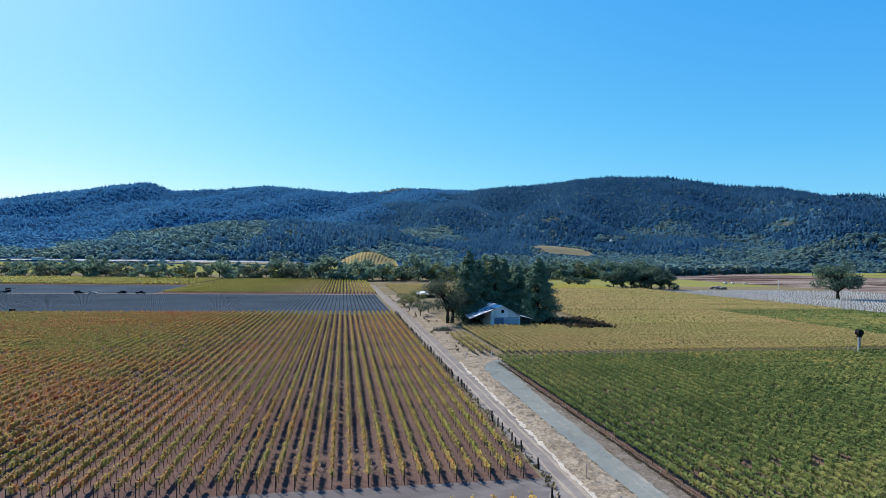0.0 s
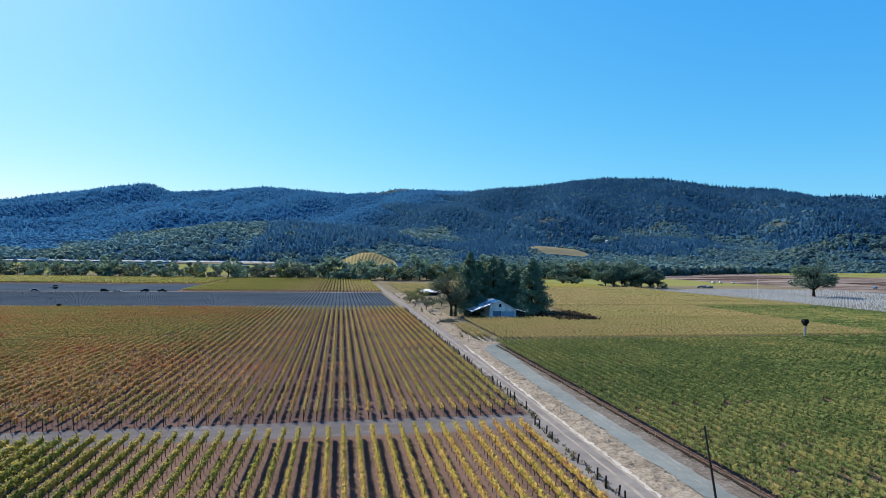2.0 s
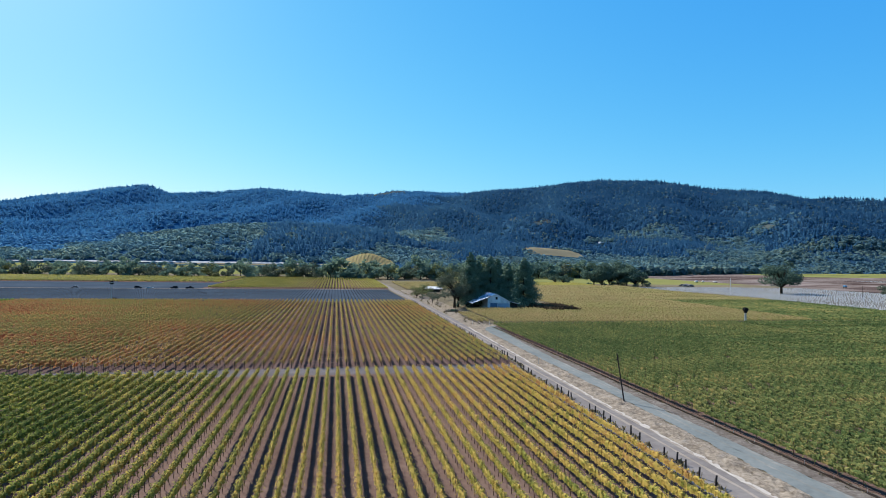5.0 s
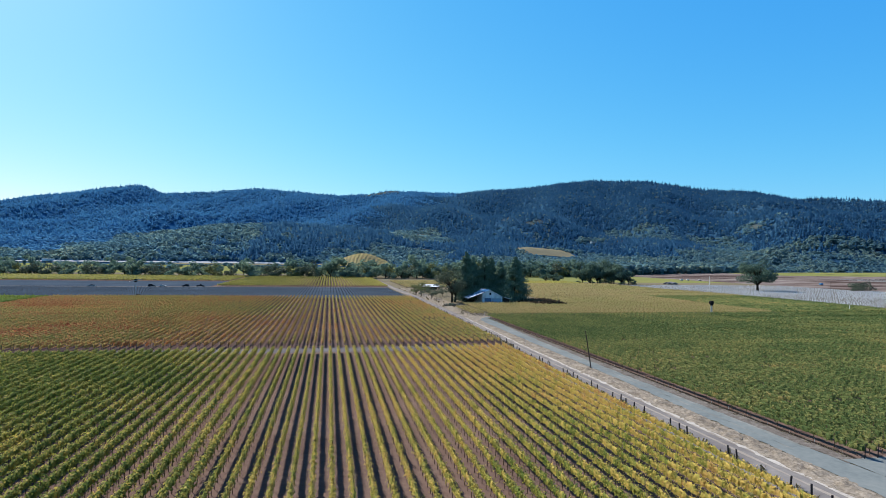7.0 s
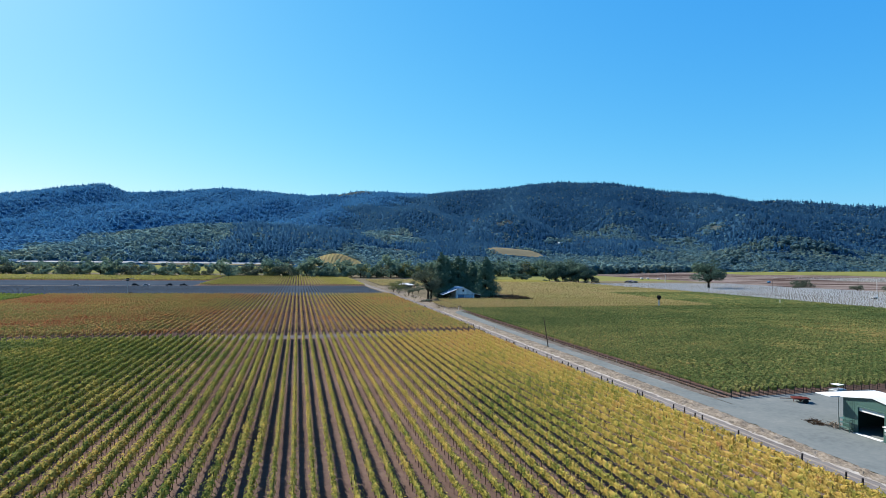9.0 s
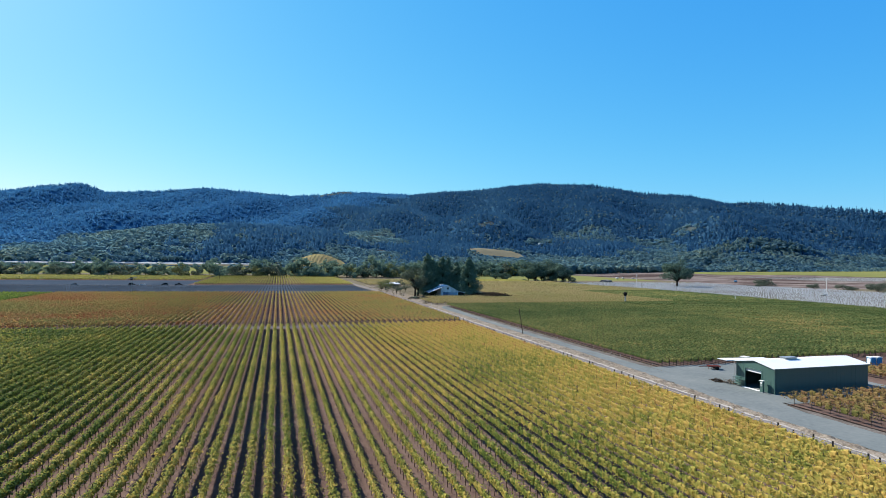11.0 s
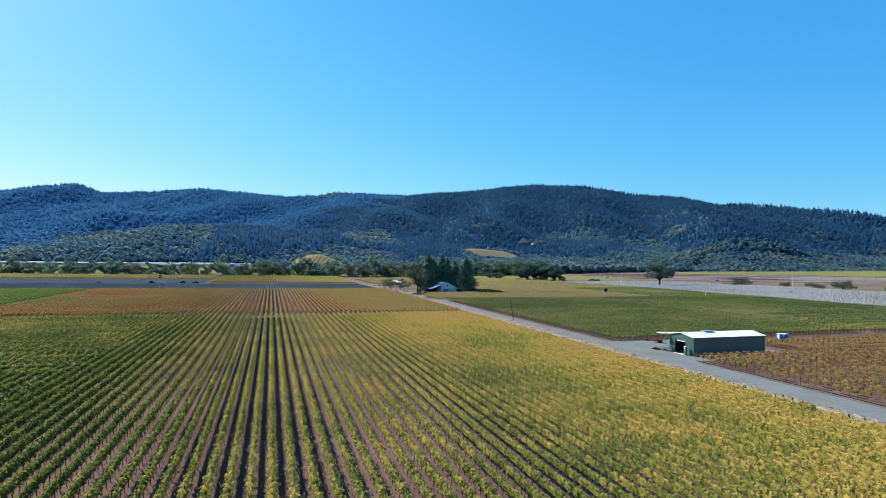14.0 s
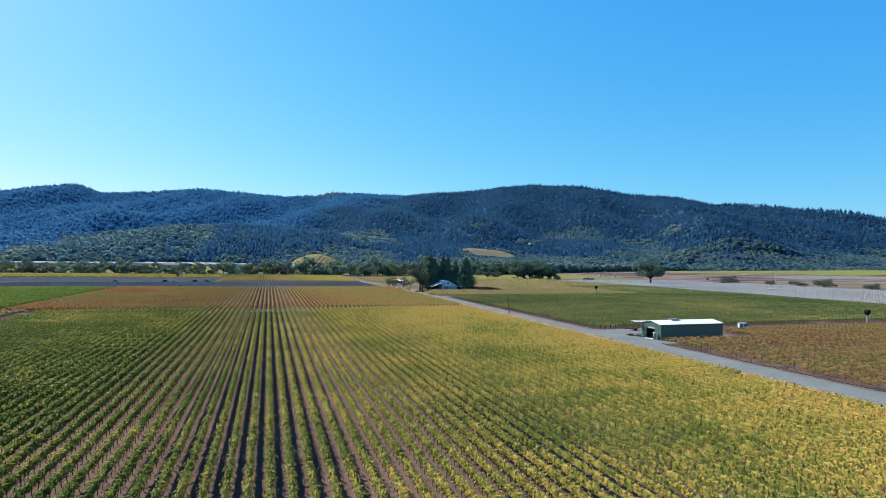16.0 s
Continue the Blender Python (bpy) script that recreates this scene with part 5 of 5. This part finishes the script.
pole = mast(8.8, -33.4, 7.9, 0.12, M_DARKWOOD, "thin dark leaning wooden pole on the grass bank", (-1.1, 0.6), "utility_pole")
part("crossarm", box(-0.35, 0.15, -0.04, 0.04, 0, 0.08), M_DARKWOOD, pole).matrix_basis = pose(-1.0, 0.57, 6.9)
mast(6.3, -0.4, 1.7, 0.05, M_STEEL, "thin grey marker stake on the dry grass", (0, 0), "marker_stake")
mast(268.5, 272, 12.5, 0.2, M_WHITE, "tall white mast in the new vineyard")
mast(335, 132, 13.0, 0.17, M_WHITE, "tall white mast at the edge of the new vineyard")
mast(201, 82, 3.2, 0.2, M_WHITE, "short white standpipe at the field edge", (0, 0), "standpipe")
mast(463, 248, 12, 0.18, M_DARKWOOD, "dark utility pole across the white field", (0, 0), "utility_pole")
mast(330, 215, 9, 0.12, M_DARKWOOD, "thin dark utility pole in the white field", (0, 0), "utility_pole")
mast(-118, 399, 8, 0.15, M_DARKWOOD, "dark utility pole at the far vines", (0, 0), "utility_pole")
for x, y in ((15.6, 73.5), (9.6, 74.5)):
    mast(x, y, 1.3, 0.09, M_WHITE, "short white marker post at the track corner", (0, 0), "marker_post")

post_y = []
y = -240.0
while y < 176:
    run = int(rng.integers(1, 6))
    for _ in range(run):
        post_y.append(y)
        y += rng.uniform(1.5, 2.6)
    y += rng.uniform(1.5, 7.0)
fp = root("fence_post", pose(0.6, post_y[0], 0), label="dark weathered stub of a fence post", category="fence post", group="lane fence posts")
part("post", tube((0, 0, -0.2), (0.02, 0, 1.3), 0.11, 0.1, 7), M_POST, fp)
for y in post_y[1:]:
    copy_thing(fp, pose((0.6 if y < -4 else 1.9) + rng.normal(0, 0.12), y, rng.uniform(-0.25, 0.05), rng.normal(0, 3), rng.normal(0, 3), rng.uniform(0, 90)))

# ================= parked cars =================


def car(x, y, paint, label, kind, turn):
    r = root("parked_car", pose(x, y, float(valley(x, y)) + 0.02, 0, 0, turn), label=label, category="car", group="parked cars")
    L = {"sedan": 4.6, "suv": 4.8, "pickup": 5.5}[kind]
    h = {"sedan": 1.42, "suv": 1.78, "pickup": 1.85}[kind]
    mid = 0.85 if kind == "sedan" else 1.0
    part("body", prism([(-L / 2, 0.35), (L / 2, 0.35), (L / 2, mid - 0.1), (L / 2 - 1.2, mid), (-L / 2 + 0.2, mid), (-L / 2, mid - 0.15)], -0.88, 0.88), paint, r)
    a, b = {"sedan": (-1.7, 1.1), "suv": (-2.2, 1.0), "pickup": (-0.6, 1.3)}[kind]
    part("windows", prism([(a, mid), (b, mid), (b - 0.7, h - 0.08), (a + 0.4, h - 0.08)], -0.78, 0.78), M_GLASS, r, "dark car windows")
    part("roof_panel", prism([(a + 0.35, h - 0.08), (b - 0.65, h - 0.08), (b - 0.8, h), (a + 0.5, h)], -0.76, 0.76), paint, r)
    if kind == "pickup":
        part("bed_cover", box(-L / 2 + 0.1, -0.7, -0.8, 0.8, mid + 0.001, mid + 0.12), M_BLACK, r)
    for wx in (-L / 2 + 0.85, L / 2 - 0.9):
        for wy in (-0.85, 0.85):
            w = part("wheel", tube((wx, wy - 0.1, 0.34), (wx, wy + 0.1, 0.34), 0.34, None, 14), M_TYRE, r)
            part("rim", tube((wx, wy - 0.11, 0.34), (wx, wy + 0.11, 0.34), 0.2, None, 10), M_STEEL, w)
    for wy in (-0.6, 0.6):
        part("headlight", box(L / 2 - 0.02, L / 2 + 0.015, wy - 0.16, wy + 0.16, mid - 0.3, mid - 0.15), M_WHITE, r)


P_DARK, P_WHITE, P_GREY = plain("dark car paint", (0.03, 0.035, 0.045), 0.3, 0.2, 0.05), plain("white car paint", (0.8, 0.8, 0.8), 0.3, 0, 0.04), plain("grey car paint", (0.3, 0.34, 0.38), 0.3, 0.3, 0.05)
car(-140, 305, P_DARK, "dark pickup parked on the dirt lane", "pickup", 2)
car(-150.5, 305.2, P_DARK, "dark suv parked on the dirt lane", "suv", 178)
car(-166.5, 305, P_WHITE, "white sedan parked on the dirt lane", "sedan", 1)
car(-174, 305.1, P_DARK, "dark suv parked on the dirt lane", "suv", 0)
car(-214, 305, P_GREY, "grey sedan parked on the dirt lane", "sedan", 181)

# brush heap beside the barn track
heap = root("brush_heap", pose(12.3, 121, 0), label="dark heap of cut brush beside the barn track", category="brush heap")
bm = bmesh.new()
for i in range(150):
    a, q = rng.uniform(0, 6.283), rng.random() ** 0.5
    c = Vector((3.6 * q * math.cos(a), 2.2 * q * math.sin(a), 0.15 + 1.2 * (1 - q) * rng.random()))
    d = Vector((rng.normal(), rng.normal(), rng.normal() * 0.5)).normalized() * rng.uniform(0.5, 1.3)
    add_tube(bm, c - d, c + d, 0.05, 0.02, 3)
for v in bm.verts:
    v.co.z = max(v.co.z, 0.02)
part("branches", bm, M_DARKWOOD, heap)
part("leaves", leaf_cloud([(-1.2, 0, 0.6), (1.2, 0.4, 0.5), (0.2, -0.5, 0.9)], [1.6, 1.5, 1.2], [70, 60, 50], 0.4, M_OAK, "heap_leaves", 0.5), None, heap)["kind"] = "stuff"

# far houses at the foot of the hills and in the clearings


def far_house(x, y, w, d, h, turn, label):
    z = float(terrain(x, y)) - 0.3
    r = root("house", pose(x, y, z, 0, 0, turn), label=label, category="house", group="far houses")
    part("wall", box(-w / 2, w / 2, -d / 2, d / 2, 0, h), M_WHITE, r)
    part("roof", prism([(-w / 2 - 0.5, h), (w / 2 + 0.5, h), (w / 2 - 1.0, h + 2.2), (-w / 2 + 1.0, h + 2.2)], -d / 2 - 0.5, d / 2 + 0.5), M_WHITEROOF, r)
    for k in range(3):
        part("window", box(-w / 2 + w * (k + 0.6) / 3.4, -w / 2 + w * (k + 0.6) / 3.4 + 1.4, -d / 2 - 0.06, -d / 2 - 0.001, 1.0, 2.4), M_BLACK, r)
    part("door", box(-0.5, 0.5, -d / 2 - 0.05, -d / 2 - 0.001, 0.05, 2.1), M_DARKWOOD, r)


far_house(-634, 2140, 22, 12, 5.5, 20, "pale house in a clearing on the slope")
far_house(-700, 1345, 30, 10, 4.0, 80, "long white roofed house at the hill foot")
far_house(863, 1673, 20, 9, 5.0, 30, "pale house high in the woods")
far_house(300, 3668, 26, 12, 6.0, 0, "pale house on the ridge")


# ---- things on the bare land beyond the white field ----
def field_trailer(x, y, w, h, paint, turn, label):
    r = root("field_trailer", pose(x, y, float(valley(x, y)), 0, 0, turn), label=label, category="trailer", group="field trailers")
    part("body", box(-w / 2, w / 2, -1.1, 1.1, 0.7, 0.7 + h, 0.12), paint, r)
    part("drawbar", tube((w / 2, 0, 0.75), (w / 2 + 1.3, 0, 0.5), 0.07), M_BLACK, r)
    for wx in (-w * 0.25, w * 0.2):
        for wy in (-1.0, 1.0):
            part("wheel", tube((wx, wy - 0.14, 0.42), (wx, wy + 0.14, 0.42), 0.42, seg=12), M_TYRE, r)


for x, y, w, h, paint, turn, label in ((395, 493, 3.4, 1.7, M_WHITE, 10, "white field trailer parked on bare soil"), (405, 494, 2.6, 1.5, M_WHITE, 70, "small white field trailer parked on bare soil"),
                                       (424, 497, 4.0, 0.7, M_WHITE, 0, "low white flatbed trailer on bare soil"), (321, 123, 4.6, 0.6, M_WHITE, 5, "low white flatbed trailer among the grow tubes"), (502, 391, 4.2, 1.6, M_BLUEBOX, 15, "blue container trailer beside the far track")):
    field_trailer(x, y, w, h, paint, turn, label)
heap_bm = bmesh.new()
bmesh.ops.create_icosphere(heap_bm, subdivisions=3, radius=1.0)
for v in heap_bm.verts:
    n = 1 + 0.22 * math.sin(v.co.x * 5 + 1) * math.sin(v.co.y * 6) + 0.1 * math.sin(v.co.x * 13 + v.co.y * 11)
    v.co = Vector((v.co.x * 7 * n, v.co.y * 5 * n, max(v.co.z, -0.05) * 2.6 * n))
tagged(part("soil_heap", heap_bm, M_DIRT), label="heap of pale tan soil behind the white field", category="soil heap").location = (312, 392, float(valley(312, 392)))

# drip hose hung along the outer green row
hose = root("drip_hose", pose(15.3, 0, 0), label="black drip hose hung along the outer vine row", category="hose")
part("hose", tube((0, -88, 0.42), (0, 66, 0.42), 0.035, seg=6), M_BLACK, hose)
for k in range(40):
    part("hose_stake", tube((0, -86 + k * 3.9, -0.05), (0, -86 + k * 3.9, 0.5), 0.025, seg=5), M_STEEL, hose)
